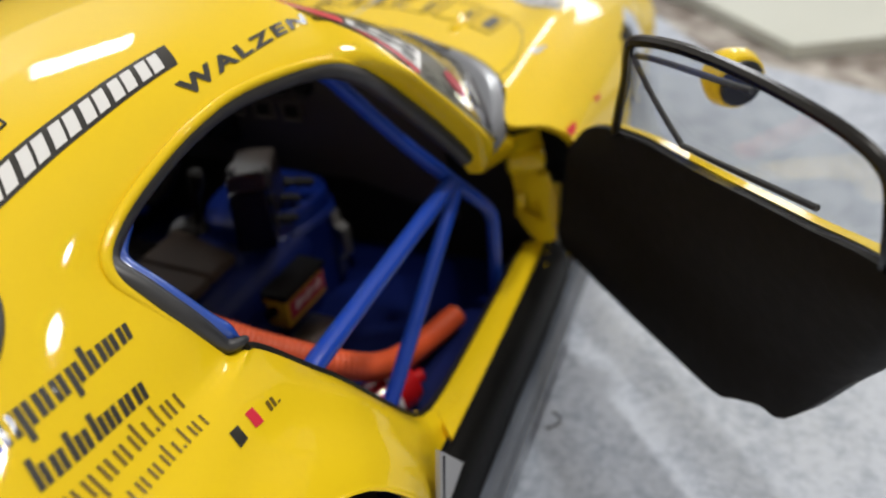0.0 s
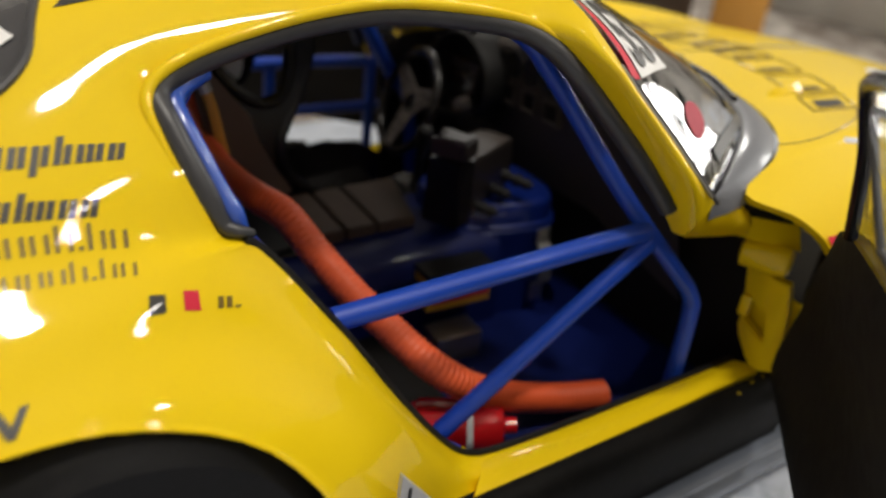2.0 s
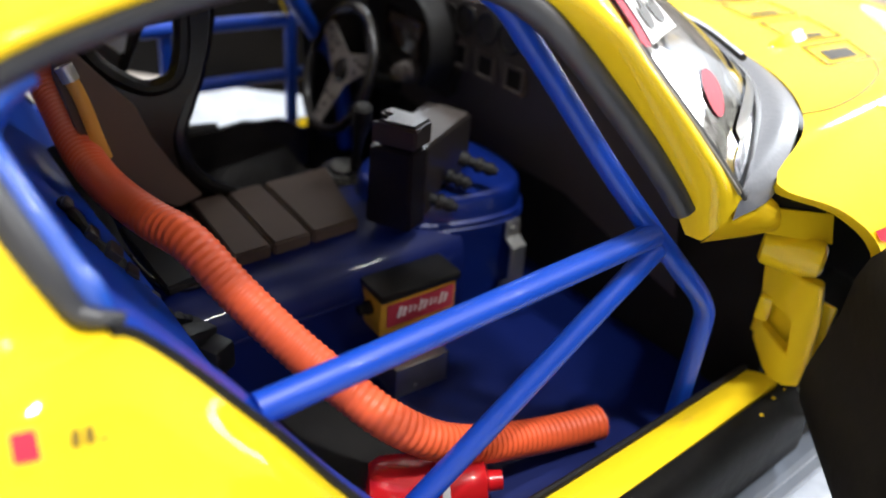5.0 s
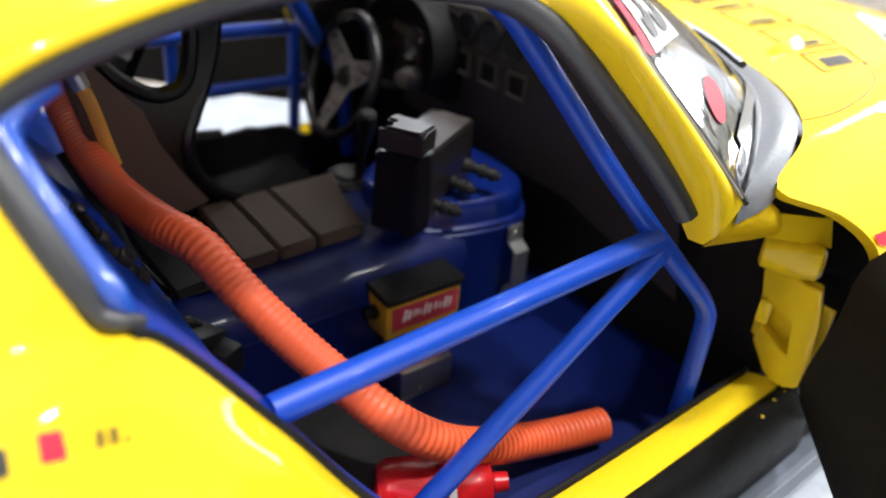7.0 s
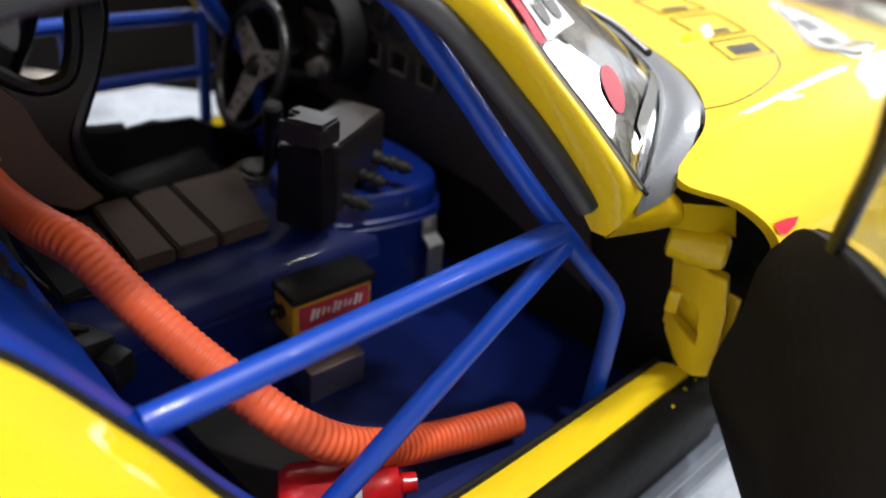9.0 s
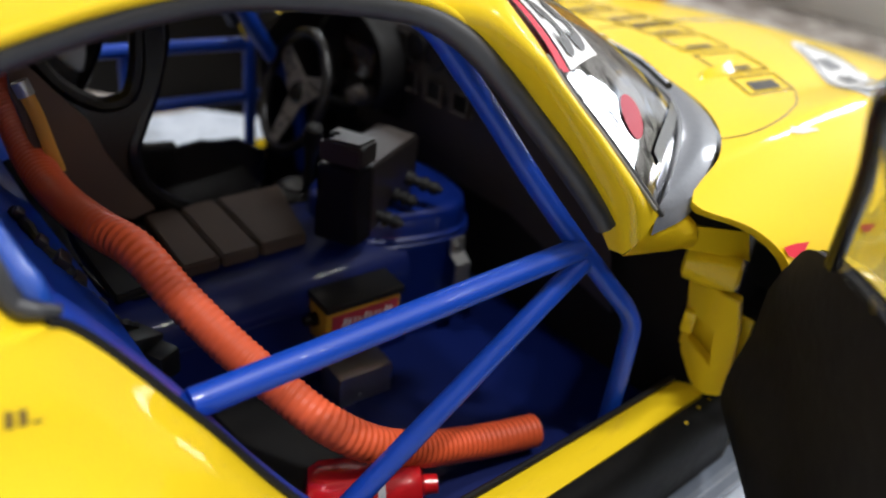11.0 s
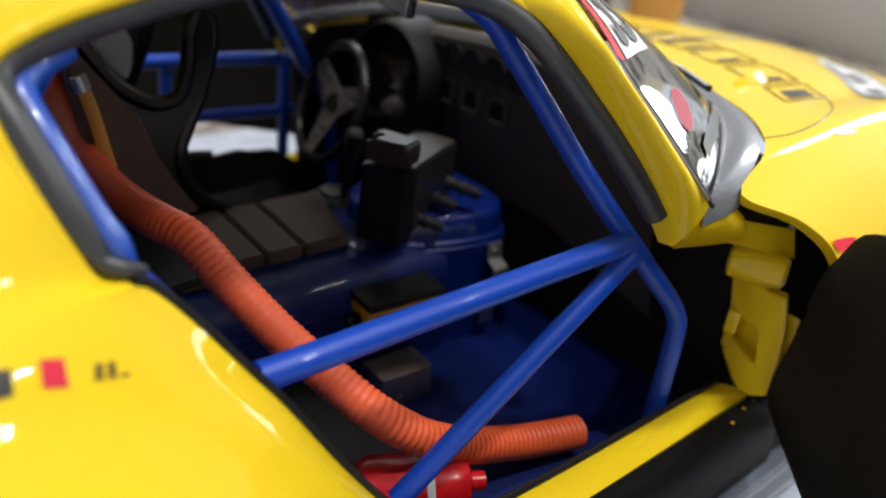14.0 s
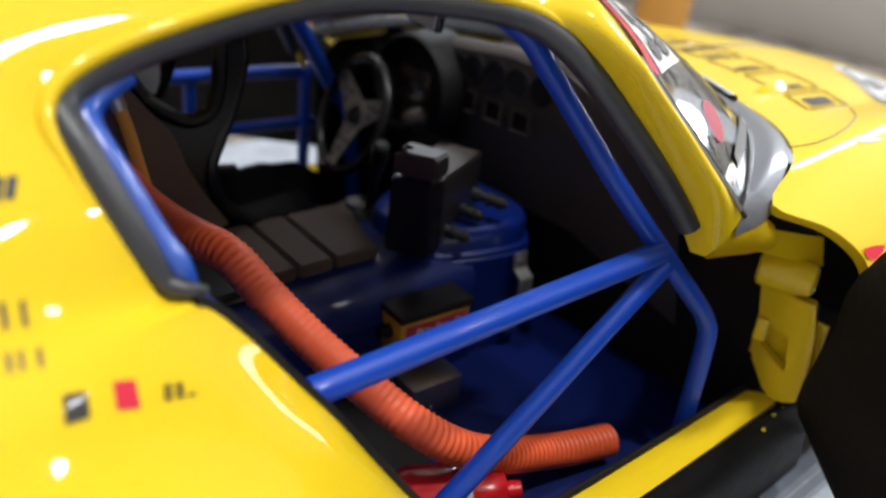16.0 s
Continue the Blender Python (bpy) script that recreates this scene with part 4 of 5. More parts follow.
# ---- driver's seat ----
BOLSTER = [(-0.985, 0.835), (-0.966, 0.825), (-0.911, 0.750), (-0.860, 0.685), (-0.838, 0.615), (-0.800, 0.535), (-0.745, 0.460), (-0.800, 0.446), (-0.860, 0.482), (-0.935, 0.562), (-0.972, 0.660), (-0.992, 0.760)]


def seat(y0):
    bm = B()
    back = [(-0.72, 0.30), (-0.80, 0.44), (-0.88, 0.60), (-0.93, 0.76), (-0.95, 0.84)]
    grid(bm, [[Vector((x + 0.02 * math.cos(3 * k), y0 + 0.19 * k, z)) for k in np.linspace(-1, 1, 13)] for x, z in back])
    bmesh.ops.solidify(bm, geom=bm.faces[:], thickness=0.03)
    st = part("seat", bm, MATT, car, "black and dark brown racing bucket seat")
    flank = [(-0.965, 0.85), (-0.940, 0.815), (-0.905, 0.762), (-0.849, 0.718), (-0.808, 0.708), (-0.768, 0.724), (-0.746, 0.783), (-0.736, 0.855), (-0.712, 0.892), (-0.690, 0.872), (-0.688, 0.815), (-0.717, 0.719), (-0.751, 0.647), (-0.773, 0.593), (-0.762, 0.524), (-0.726, 0.475), (-0.671, 0.437), (-0.55, 0.37), (-0.40, 0.33), (-0.36, 0.30), (-0.37, 0.26), (-0.70, 0.24), (-0.80, 0.40), (-0.90, 0.60), (-0.96, 0.76)]
    thigh = [(-0.62, 0.425), (-0.54, 0.417), (-0.46, 0.424), (-0.43, 0.416), (-0.35, 0.410), (-0.27, 0.36), (-0.28, 0.26), (-0.70, 0.24), (-0.80, 0.40), (-0.90, 0.60), (-0.96, 0.76)]
    near_flank = flank
    for s in (-1, 1):
        flank = near_flank if s < 0 else near_flank[:17] + thigh
        bm = B()
        slab(bm, [(x, y0 + s * 0.19, z) for x, z in flank], (0, s * -0.02, 0))
        sd = part("side_shell", bm, SATIN, st, "black side shell", smooth=False)
        bm = B()
        tube(bm, spline([(x, y0 + s * (0.182 + 0.012 * math.sin(i * 0.5)), z) for i, (x, z) in enumerate(flank[:19])], 5), 0.017, 8)
        part("shell_rim", bm, SATIN, sd, "black rounded rim")
    # far head bolster, coloured as though lit
    bm = B()
    slab(bm, [(x, y0 + 0.135, z) for x, z in ((-0.86, 0.80), (-0.80, 0.835), (-0.768, 0.800), (-0.747, 0.758), (-0.751, 0.70), (-0.766, 0.664), (-0.80, 0.695), (-0.84, 0.75))], (0, 0.03, 0))
    bmesh.ops.bevel(bm, geom=bm.edges[:], offset=0.006, segments=2, affect="EDGES")
    part("head_bolster", bm, LIT_CLOTH, st, "blue-grey head bolster, its catch of light in the pale colour")
    bm = B()
    slab(bm, [(x, y0 - 0.215, z) for x, z in BOLSTER], (0, 0.024, 0))
    bmesh.ops.bevel(bm, geom=bm.edges[:], offset=0.004, segments=2, affect="EDGES")
    part("side_bolster", bm, BROWN, st, "dark brown flat side panel")
    bm = B()
    rows = [[Vector((x, y0 + 0.17 * k, z + 0.03 * abs(k) ** 3)) for k in np.linspace(-1, 1, 13)] for x, z in ((-0.76, 0.27), (-0.6, 0.275), (-0.42, 0.29), (-0.34, 0.30))]
    grid(bm, rows)
    bmesh.ops.solidify(bm, geom=bm.faces[:], thickness=0.03)
    part("seat_cushion", bm, SATIN, st, "black seat cushion")
    return st


seat(0.38)

# hinge jamb of the near door and the pillar foot
bm = B()
JX = (0.022, 0.016, 0.008, -0.002, 0.008)
JAMB = [[(-0.703, 0.542), (-0.728, 0.539), (-0.755, 0.537), (-0.800, 0.531), (-0.832, 0.528)],
        [(-0.722, 0.455), (-0.742, 0.452), (-0.758, 0.447), (-0.806, 0.441), (-0.850, 0.461)],
        [(-0.737, 0.345), (-0.744, 0.370), (-0.750, 0.391), (-0.819, 0.369), (-0.859, 0.378)],
        [(-0.775, 0.295), (-0.785, 0.292), (-0.800, 0.289), (-0.832, 0.298), (-0.857, 0.308)]]
jp = [[bm.verts.new((x, y, z)) for x, (y, z) in zip(JX, r)] for r in JAMB]
for k in range(3):
    for i in range(4):
        if (i, k) != (2, 1):
            bm.faces.new((jp[k][i], jp[k][i + 1], jp[k + 1][i + 1], jp[k + 1][i]))
bmesh.ops.recalc_face_normals(bm, faces=bm.faces)
deep = bmesh.ops.extrude_face_region(bm, geom=bm.faces[:])["geom"]
bmesh.ops.translate(bm, verts=[e for e in deep if isinstance(e, bmesh.types.BMVert)], vec=(0.03, 0.010, 0))
bmesh.ops.bevel(bm, geom=[e for e in bm.edges if e.calc_face_angle(0) > 0.6], offset=0.0025, segments=2, affect="EDGES")
jamb = part("hinge_jamb", bm, YELLOW, car, "yellow hinge jamb with a square hole")
bm = B()
box(bm, (0.052, -0.785, 0.41), (0.01, 0.14, 0.14), 0.004)
part("hinge_pocket", bm, YELLOW, jamb)
bm = B()
box(bm, (0.012, -0.742, 0.428), (0.020, 0.026, 0.052), 0.004, (0, 0, 20))
part("hinge_leaf", bm, YELLOW, jamb)
bm = B()
lathe(bm, (0.0, -0.765, 0.572), (0.35, -0.8, 0.02), [(-0.06, 0.024), (-0.054, 0.034), (-0.02, 0.038), (0.02, 0.038), (0.045, 0.034), (0.052, 0.024)], 24)
part("hinge_arm", bm, YELLOW, jamb)
bm = B()
grid(bm, [[Vector((x, y, z)) for x, y, z in r] for r in (
    [(-0.25, -0.712, 0.648), (-0.16, -0.745, 0.650), (-0.11, -0.765, 0.655), (-0.10, -0.755, 0.66)],
    [(-0.25, -0.724, 0.665), (-0.16, -0.758, 0.668), (-0.115, -0.772, 0.672), (-0.10, -0.76, 0.68)],
    [(-0.235, -0.735, 0.70), (-0.165, -0.752, 0.70), (-0.125, -0.765, 0.70), (-0.11, -0.755, 0.70)],
    [(-0.215, -0.742, 0.733), (-0.165, -0.735, 0.724), (-0.14, -0.742, 0.72), (-0.12, -0.735, 0.715)])])
bmesh.ops.solidify(bm, geom=bm.faces[:], thickness=0.02)
part("pillar_foot", bm, YELLOW, car)
bm = B()
slab(bm, [(-0.13, -0.735, 0.692), (0.04, -0.79, 0.655), (0.06, -0.80, 0.59), (-0.13, -0.735, 0.645)], (0.0, 0.03, 0))
part("jamb_panel", bm, YELLOW, car, smooth=False)
bm = B()
box(bm, (-0.055, -0.735, 0.70), (0.20, 0.03, 0.07), 0.006, (0, 12, -22))
part("cowl_gap_seal", bm, BLACK, car)

# ---- doors: built shut, then swung about the hinge ----
def door(side, angle):
    hinge = Vector((0.0, -0.86, 0.0))
    turn = Matrix.Translation(hinge + Vector((0, -0.08, 0.06))) @ Matrix.Rotation(radians(angle), 4, "Z") @ Matrix.Translation(-hinge)
    put = lambda p: (flip(turn @ Vector(p)) if side else turn @ Vector(p))
    low = [(0.035, 0.235), (-0.28, 0.243), (-0.51, 0.255), (-0.68, 0.268), (-0.74, 0.30), (-0.80, 0.335), (-0.87, 0.36), (-0.96, 0.52), (-1.04, 0.65), (-1.10, 0.78)]
    top = [(0.03, 0.575), (-0.15, 0.715), (-0.38, 0.792), (-0.56, 0.818), (-0.70, 0.838), (-0.80, 0.855), (-0.92, 0.875), (-1.01, 0.895), (-1.06, 0.90), (-1.11, 0.90)]
    bm = B()
    outer, inner = [], []
    for (xa, za), (xb, zb) in zip(spline([(a, 0, b) for a, b in low], 4) and [(p.x, p.z) for p in spline([(a, 0, b) for a, b in low], 4)], [(p.x, p.z) for p in spline([(a, 0, b) for a, b in top], 4)]):
        ro, ri = [], []
        for w in np.linspace(0, 1, 9):
            x, z = xa + (xb - xa) * w, za + (zb - za) * w
            y = -0.885 + 0.10 * max(0, (z - 0.45) / 0.35) ** 1.5 + 0.03 * max(0, (0.45 - z) / 0.2)
            ro.append(put((x, y, z)))
            ri.append(put((x, y + 0.075 - 0.03 * abs(2 * w - 1) ** 4, z)))
        outer.append(ro)
        inner.append(ri)
    grid(bm, outer)
    grid(bm, [[o[-1] for o in outer], [o[-1].lerp(q[-1], 0.55) + Vector((0, 0, 0.003)) for o, q in zip(outer, inner)]])
    dr = part("door", bm, YELLOW, car, "open yellow door with black lining")
    bm = B()
    grid(bm, inner)
    n = len(outer)
    grid(bm, [[outer[i][0] for i in range(n)], [inner[i][0] for i in range(n)]])
    grid(bm, [[outer[i][-1].lerp(inner[i][-1], 0.55) for i in range(n)], [inner[i][-1] for i in range(n)]])
    grid(bm, [outer[0], inner[0]])
    grid(bm, [outer[-1], inner[-1]])
    bmesh.ops.remove_doubles(bm, verts=bm.verts, dist=0.0005)
    part("door_lining", bm, LINING, dr, "matt black door lining")
    frame_pts = [(-0.31, -0.745, 0.775), (-0.36, -0.72, 0.86), (-0.42, -0.69, 0.95), (-0.475, -0.655, 1.03), (-0.52, -0.64, 1.065), (-0.64, -0.635, 1.092), (-0.78, -0.635, 1.102), (-0.92, -0.635, 1.10), (-1.02, -0.638, 1.088), (-1.075, -0.645, 1.06), (-1.085, -0.66, 1.0), (-1.08, -0.68, 0.94), (-1.07, -0.70, 0.90)]
    bm = B()
    fp = spline(frame_pts, 5)
    tube(bm, [put(p) for p in fp], 0.011, 8)
    part("window_frame", bm, SATIN, dr, "black window frame")
    bm = B()
    base = [Vector((-0.31 - 0.76 * i / (len(fp) - 1), -0.745 + 0.045 * i / (len(fp) - 1), 0.775 + 0.125 * i / (len(fp) - 1))) for i in range(len(fp))]
    grid(bm, [[put(a.lerp(b, w)) for w in np.linspace(0, 1, 6)] for a, b in zip(base, fp)])
    bmesh.ops.remove_doubles(bm, verts=bm.verts, dist=0.002)
    bmesh.ops.solidify(bm, geom=bm.faces[:], thickness=0.006)
    part("window_pane", bm, PANE, dr, "clear door window")
    bm = B()
    tube(bm, [put(p) for p in spline([(-0.80, -0.665, 1.065), (-0.52, -0.665, 1.03), (-0.49, -0.67, 1.0), (-0.60, -0.69, 0.90), (-0.66, -0.69, 0.895), (-0.945, -0.69, 0.93)], 8)], 0.006, 8)
    part("window_slide_rail", bm, RUBBER, dr, "black slide rail")
    bm = B()
    lathe(bm, put((-0.40, -1.0, 0.87)), put((-0.25, -1.02, 0.87)) - put((-0.40, -1.0, 0.87)), [(0, 0.04), (0.01, 0.06), (0.04, 0.068), (0.08, 0.056), (0.11, 0.025)], 20)
    mir = part("door_mirror", bm, YELLOW, dr, "yellow door mirror")
    bm = B()
    lathe(bm, put((-0.404, -1.0, 0.87)), put((-0.25, -1.02, 0.87)) - put((-0.40, -1.0, 0.87)), [(0, 0.050), (0.006, 0.053)], 20)
    part("mirror_face", bm, SATIN, mir)
    return dr


door(0, 41.6)
door(1, 41.6)

# ---- wheels ----
def wheel_at(x, y, width, r):
    s = -1 if y < 0 else 1
    bm = B()
    lathe(bm, (x, y, r), (0, s, 0), [(-width / 2, 0.208), (-width / 2, 0.28), (-width / 2 + 0.02, r - 0.02), (-width / 2 + 0.05, r), (width / 2 - 0.05, r), (width / 2 - 0.015, r - 0.025), (width / 2, 0.28), (width / 2 - 0.005, 0.213), (width / 2 - 0.04, 0.208)], 64)
    w = part("wheel", bm, TYRE, car, "black racing tyre on silver rim")
    bm = B()
    lathe(bm, (x, y, r), (0, s, 0), [(width / 2 - 0.06, 0.160), (width / 2 - 0.022, 0.168), (width / 2 - 0.016, 0.174), (width / 2 - 0.018, 0.196), (width / 2 - 0.004, 0.203), (width / 2 - 0.003, 0.209), (width / 2 - 0.012, 0.214), (-width / 2, 0.214)], 64)
    part("rim", bm, ALLOY, w, "silver alloy rim")
    for i in range(16):
        a = 2 * math.pi * i / 16
        for d in (-0.14, 0.14):
            bm = B()
            p0 = (x + 0.05 * math.cos(a), y + s * (width / 2 - 0.06), r + 0.05 * math.sin(a))
            p1 = (x + 0.172 * math.cos(a + d), y + s * (width / 2 - 0.024), r + 0.172 * math.sin(a + d))
            tube(bm, [p0, p1], 0.0055, 6)
            part("spoke", bm, ALLOY, w)
    bm = B()
    lathe(bm, (x, y, r), (0, s, 0), [(width / 2 - 0.08, 0.07), (width / 2 - 0.05, 0.07), (width / 2 - 0.03, 0.04), (width / 2 - 0.02, 0.03)], 20)
    part("hub_nut", bm, SILVER, w)
    for i in range(16):
        a = 2 * math.pi * (i + 0.5) / 16
        bm = B()
        lathe(bm, (x + 0.185 * math.cos(a), y + s * (width / 2 - 0.019), r + 0.185 * math.sin(a)), (0, s, 0), [(0, 0.006), (0.006, 0.006), (0.009, 0.003)], 8)
        part("rim_bolt", bm, SILVER, w)
    bm = B()
    lathe(bm, (x, y, r), (0, s, 0), [(-0.02, 0.17), (0.0, 0.17)], 32)
    part("brake_disc", bm, SILVER, w)


# worn pale marks on the tyre wall
for i in range(4):
    a = 2.27 - 0.058 * i
    bm = B()
    for k in (-0.016, 0.010):
        c, d = Vector((math.cos(a + k), 0, math.sin(a + k))), Vector((-math.sin(a), 0, math.cos(a)))
        slab(bm, [Vector((-1.41, -0.829, 0.327)) + c * r + d * w for r, w in ((0.276, -0.0018), (0.276, 0.0018), (0.296, 0.0018), (0.296, -0.0018))], (0, -0.006, 0))
    part("tyre_mark", bm, ALLOY, car, "worn pale plain bars" if i == 0 else "", smooth=False)
for y in (-0.69, 0.69):
    wheel_at(-1.41, y, 0.28, 0.327)
    wheel_at(1.03, y * 1.08, 0.26, 0.325)
# inner wheel wells, dark underbody
bm = B()
box(bm, (-0.1, 0, 0.06), (4.0, 1.5, 0.05), 0.01)
part("underbody", bm, BLACK, car)
for x in (-1.415, 1.03):
    for s in (-1, 1):
        bm = B()
        arc = [(x + 0.345 * math.cos(a), 0.325 + 0.345 * math.sin(a)) for a in np.linspace(-0.4, math.pi + 0.4, 24)]
        grid(bm, [[Vector((px, s * yy, pz)) for px, pz in arc] for yy in (0.54, 0.62, 0.73)])
        box(bm, (x, s * 0.53, 0.38), (0.62, 0.02, 0.60), 0)
        part("wheel_well", bm, BLACK, car)

# gear lever, looms and straps
bm = B()
loom = spline([(-1.053, 0.0, 0.612), (-1.045, -0.06, 0.598), (-1.033, -0.108, 0.575), (-1.012, -0.135, 0.545), (-0.998, -0.157, 0.512), (-0.982, -0.178, 0.480), (-0.958, -0.182, 0.445), (-0.925, -0.175, 0.418)], 10)
tube(bm, loom, 0.011, 8, radii=[0.0105 + 0.002 * math.sin(i * 0.9) for i in range(len(loom))])
lm = part("cable_loom", bm, BLACK, car, "black cable loom with clips")
for p, q in (((-1.050, -0.022, 0.617), 0.012), ((-1.037, -0.095, 0.592), 0.013), ((-1.018, -0.128, 0.566), 0.018), ((-1.002, -0.150, 0.533), 0.016), ((-0.980, -0.180, 0.490), 0.013)):
    bm = B()
    box(bm, p, (q * 1.5, q * 1.9, q * 1.2), 0.003, (0, 50, -20))
    part("cable_clip", bm, CASE, lm, "glossy black clip")
bm = B()
box(bm, (-0.935, -0.19, 0.405), (0.075, 0.075, 0.035), 0.008, (0, 20, 25))
box(bm, (-0.905, -0.235, 0.37), (0.05, 0.05, 0.06), 0.008, (0, 0, 25))
part("cable_junction", bm, BLACK, lm, "black cable junction block")
# flat strap down to the tunnel and the thin pipe that runs on from it
bm = B()
tube(bm, spline([(-0.985, 0.33, 0.56), (-0.970, 0.25, 0.515), (-0.964, 0.19, 0.492), (-0.966, 0.12, 0.492), (-0.972, 0.05, 0.482), (-0.975, -0.02, 0.480)], 8), 0.016, 10, squash=0.5)
part("panel_strap", bm, BLACK, car, "black strap over the rear panel")
bm = B()
tube(bm, spline([(-0.978, 0.06, 0.490), (-0.955, 0.015, 0.452), (-0.937, -0.03, 0.425), (-0.918, -0.062, 0.414), (-0.895, -0.080, 0.416), (-0.860, -0.088, 0.420), (-0.815, -0.092, 0.420)], 8), 0.0065, 10)
part("fuel_pipe", bm, SATIN, car, "glossy black pipe")
bm = B()
tube(bm, spline([(-0.972, 0.145, 0.768), (-0.961, 0.145, 0.731), (-0.953, 0.145, 0.693), (-0.945, 0.145, 0.648), (-0.935, 0.145, 0.6)], 5), 0.013, 8, squash=0.4)
strap = part("harness_strap", bm, OCHRE, car, "yellow harness strap")
bm = B()
tube(bm, spline([(-0.979, 0.145, 0.791), (-0.972, 0.145, 0.768), (-0.961, 0.145, 0.731)], 5)[:7], 0.016, 8, squash=0.4)
part("buckle", bm, SILVER, strap, "bare metal strap buckle")
# inside mirror
bm = B()
box(bm, (-0.365, -0.01, 0.955), (0.022, 0.16, 0.07), 0.009, (0, 8, -14))
imir = part("inside_mirror", bm, SATIN, car, "black inside mirror")
# mirror face: a pale matt plate colour stands in for its reflection
bm = B()
box(bm, (-0.3785, -0.0135, 0.953), (0.003, 0.138, 0.052), 0.001, (0, 8, -14))
part("mirror_glass", bm, PLATE, imir, "mirror face with its bright reflection as plain pale grey")
bm = B()
rod(bm, (-0.36, -0.015, 0.985), (-0.42, -0.02, 1.12), 0.007, 8)
part("mirror_stem", bm, SATIN, imir)

# ---- stickers and lettering bars ----
def quad(c):
    """Bilinear map of the unit square to parameters: c = bottom-left, bottom-right, top-right, top-left."""
    a, b, d, e = [Vector((p[0], p[1], 0)) for p in c]
    return lambda u, v: a.lerp(b, u).lerp(e.lerp(d, u), v)


def film(bm, at, u0, u1, v0, v1, n=6, m=3):
    grid(bm, [[at(u0 + (u1 - u0) * i / n, v0 + (v1 - v0) * k / m) for k in range(m + 1)] for i in range(n + 1)])


def on(surface, c, out):
    q = quad(c)
    return lambda u, v: surface(q(u, v).x, q(u, v).y, out)


def word(name, surface, c, text, mat, parent, label, out=0.0015, slant=0.0, thick=0.26, wide=0.78):
    """Writing as plain bars, a part for each sign: A tall, x low, p hanging, i narrow, . a dot, - a dash."""
    at = on(surface, c, out)
    span = {"A": 1.0, "x": 1.0, "p": 1.0, "i": 0.45, "I": 0.45, ".": 0.4, "-": 0.6, " ": 0.5}
    total, x = sum(span[k] for k in text), 0.0
    for i, k in enumerate(text):
        wdt, t = span[k] * wide / total, thick / total
        x0, x1 = x / total, x / total + wdt
        x += span[k]
        if k == " ":
            continue
        lo, hi = (-0.32 if k == "p" else 0.0), (1.0 if k in "AI" else 0.70)
        bars = [(x0, x0 + t, lo, hi)]
        if k in "Axp":
            bars.append((x1 - t, x1, 0.0, 0.70))
        elif k == ".":
            bars = [(x0, x0 + t, 0.0, 0.16)]
        elif k == "-":
            bars = [(x0, x1, 0.30, 0.44)]
        bm = B()
        for a, b, v0, v1 in bars:
            grid(bm, [[at(u + slant * v, v) for v in (v0, v0 + (v1 - v0) / 3, v0 + (v1 - v0) * 2 / 3, v1)] for u in (a, (a + b) / 2, b)])
        part(name, bm, mat, parent, label if i == 0 else "", smooth=False)


def patch(name, surface, c, mat, parent, label="", out=0.0012, n=8, m=6):
    bm = B()
    film(bm, on(surface, c, out), 0, 1, 0, 1, n, m)
    return part(name, bm, mat, parent, label)


def figures(name, text, at, mat, parent, label):
    """Figures in the built-in font, laid over at(u, v)."""
    cu = bpy.data.curves.new(name, "FONT")
    cu.body, cu.size, cu.offset, cu.resolution_u, cu.space_character = text, 1.0, 0.045 if len(text) > 2 else 0.03, 3, 1.25 if len(text) > 2 else 1.0
    ob = new("figures", cu)
    me = bpy.data.meshes.new_from_object(ob.evaluated_get(bpy.context.evaluated_depsgraph_get()))
    bpy.data.objects.remove(ob)
    bm = B()
    bm.from_mesh(me)
    bpy.data.meshes.remove(me)
    bmesh.ops.triangulate(bm, faces=bm.faces[:])
    bmesh.ops.subdivide_edges(bm, edges=[e for e in bm.edges if e.calc_length() > 0.15], cuts=3)
    bmesh.ops.triangulate(bm, faces=bm.faces[:])
    xs, ys = [v.co.x for v in bm.verts], [v.co.y for v in bm.verts]
    for v in bm.verts:
        v.co = at((v.co.x - min(xs)) / (max(xs) - min(xs)), (v.co.y - min(ys)) / (max(ys) - min(ys)))
    return part(name, bm, mat, parent, label, smooth=False)


# roof band and words on the flank
band = patch("roof_band", shell, [(-1.33, 0.826), (-0.84, 0.826), (-0.80, 0.866), (-1.28, 0.868)], INK, body, "black lettering band", n=24)
word("band_lettering", shell, [(-1.285, 0.831), (-0.855, 0.831), (-0.82, 0.872), (-1.25, 0.874)], "xxxxxx", WHITE, band, "white plain bars", out=0.003, slant=0.02, thick=0.36, wide=0.82)
wq = quad([(-0.905, 0.768), (-0.518, 0.793), (-0.496, 0.815), (-0.895, 0.801)])
figures("roof_lettering", "WALZEN", lambda u, v: shell(wq(u, v).x, wq(u, v).y, 0.002), INK, body, "black capital letters")
word("flank_lettering", shell, [(-1.56, 0.645), (-1.287, 0.594), (-1.28, 0.626), (-1.552, 0.690)], "AxipxxpAixx", INK, body, "slanted black plain bars", slant=0.02, thick=0.34)
word("flank_lettering", shell, [(-1.535, 0.578), (-1.338, 0.525), (-1.33, 0.558), (-1.525, 0.617)], "AxIxIixxx", INK, body, "slanted black plain bars", slant=0.02, thick=0.34)
BROWN_INK = material("thin_brown_print", (0.16, 0.10, 0.01), 0.4, coat=0.3)
word("flank_line", shell, [(-1.60, 0.545), (-1.307, 0.478), (-1.302, 0.508), (-1.60, 0.585)], "xxAxpxxA.Ax", BROWN_INK, body, "thin brown plain bars", thick=0.2)
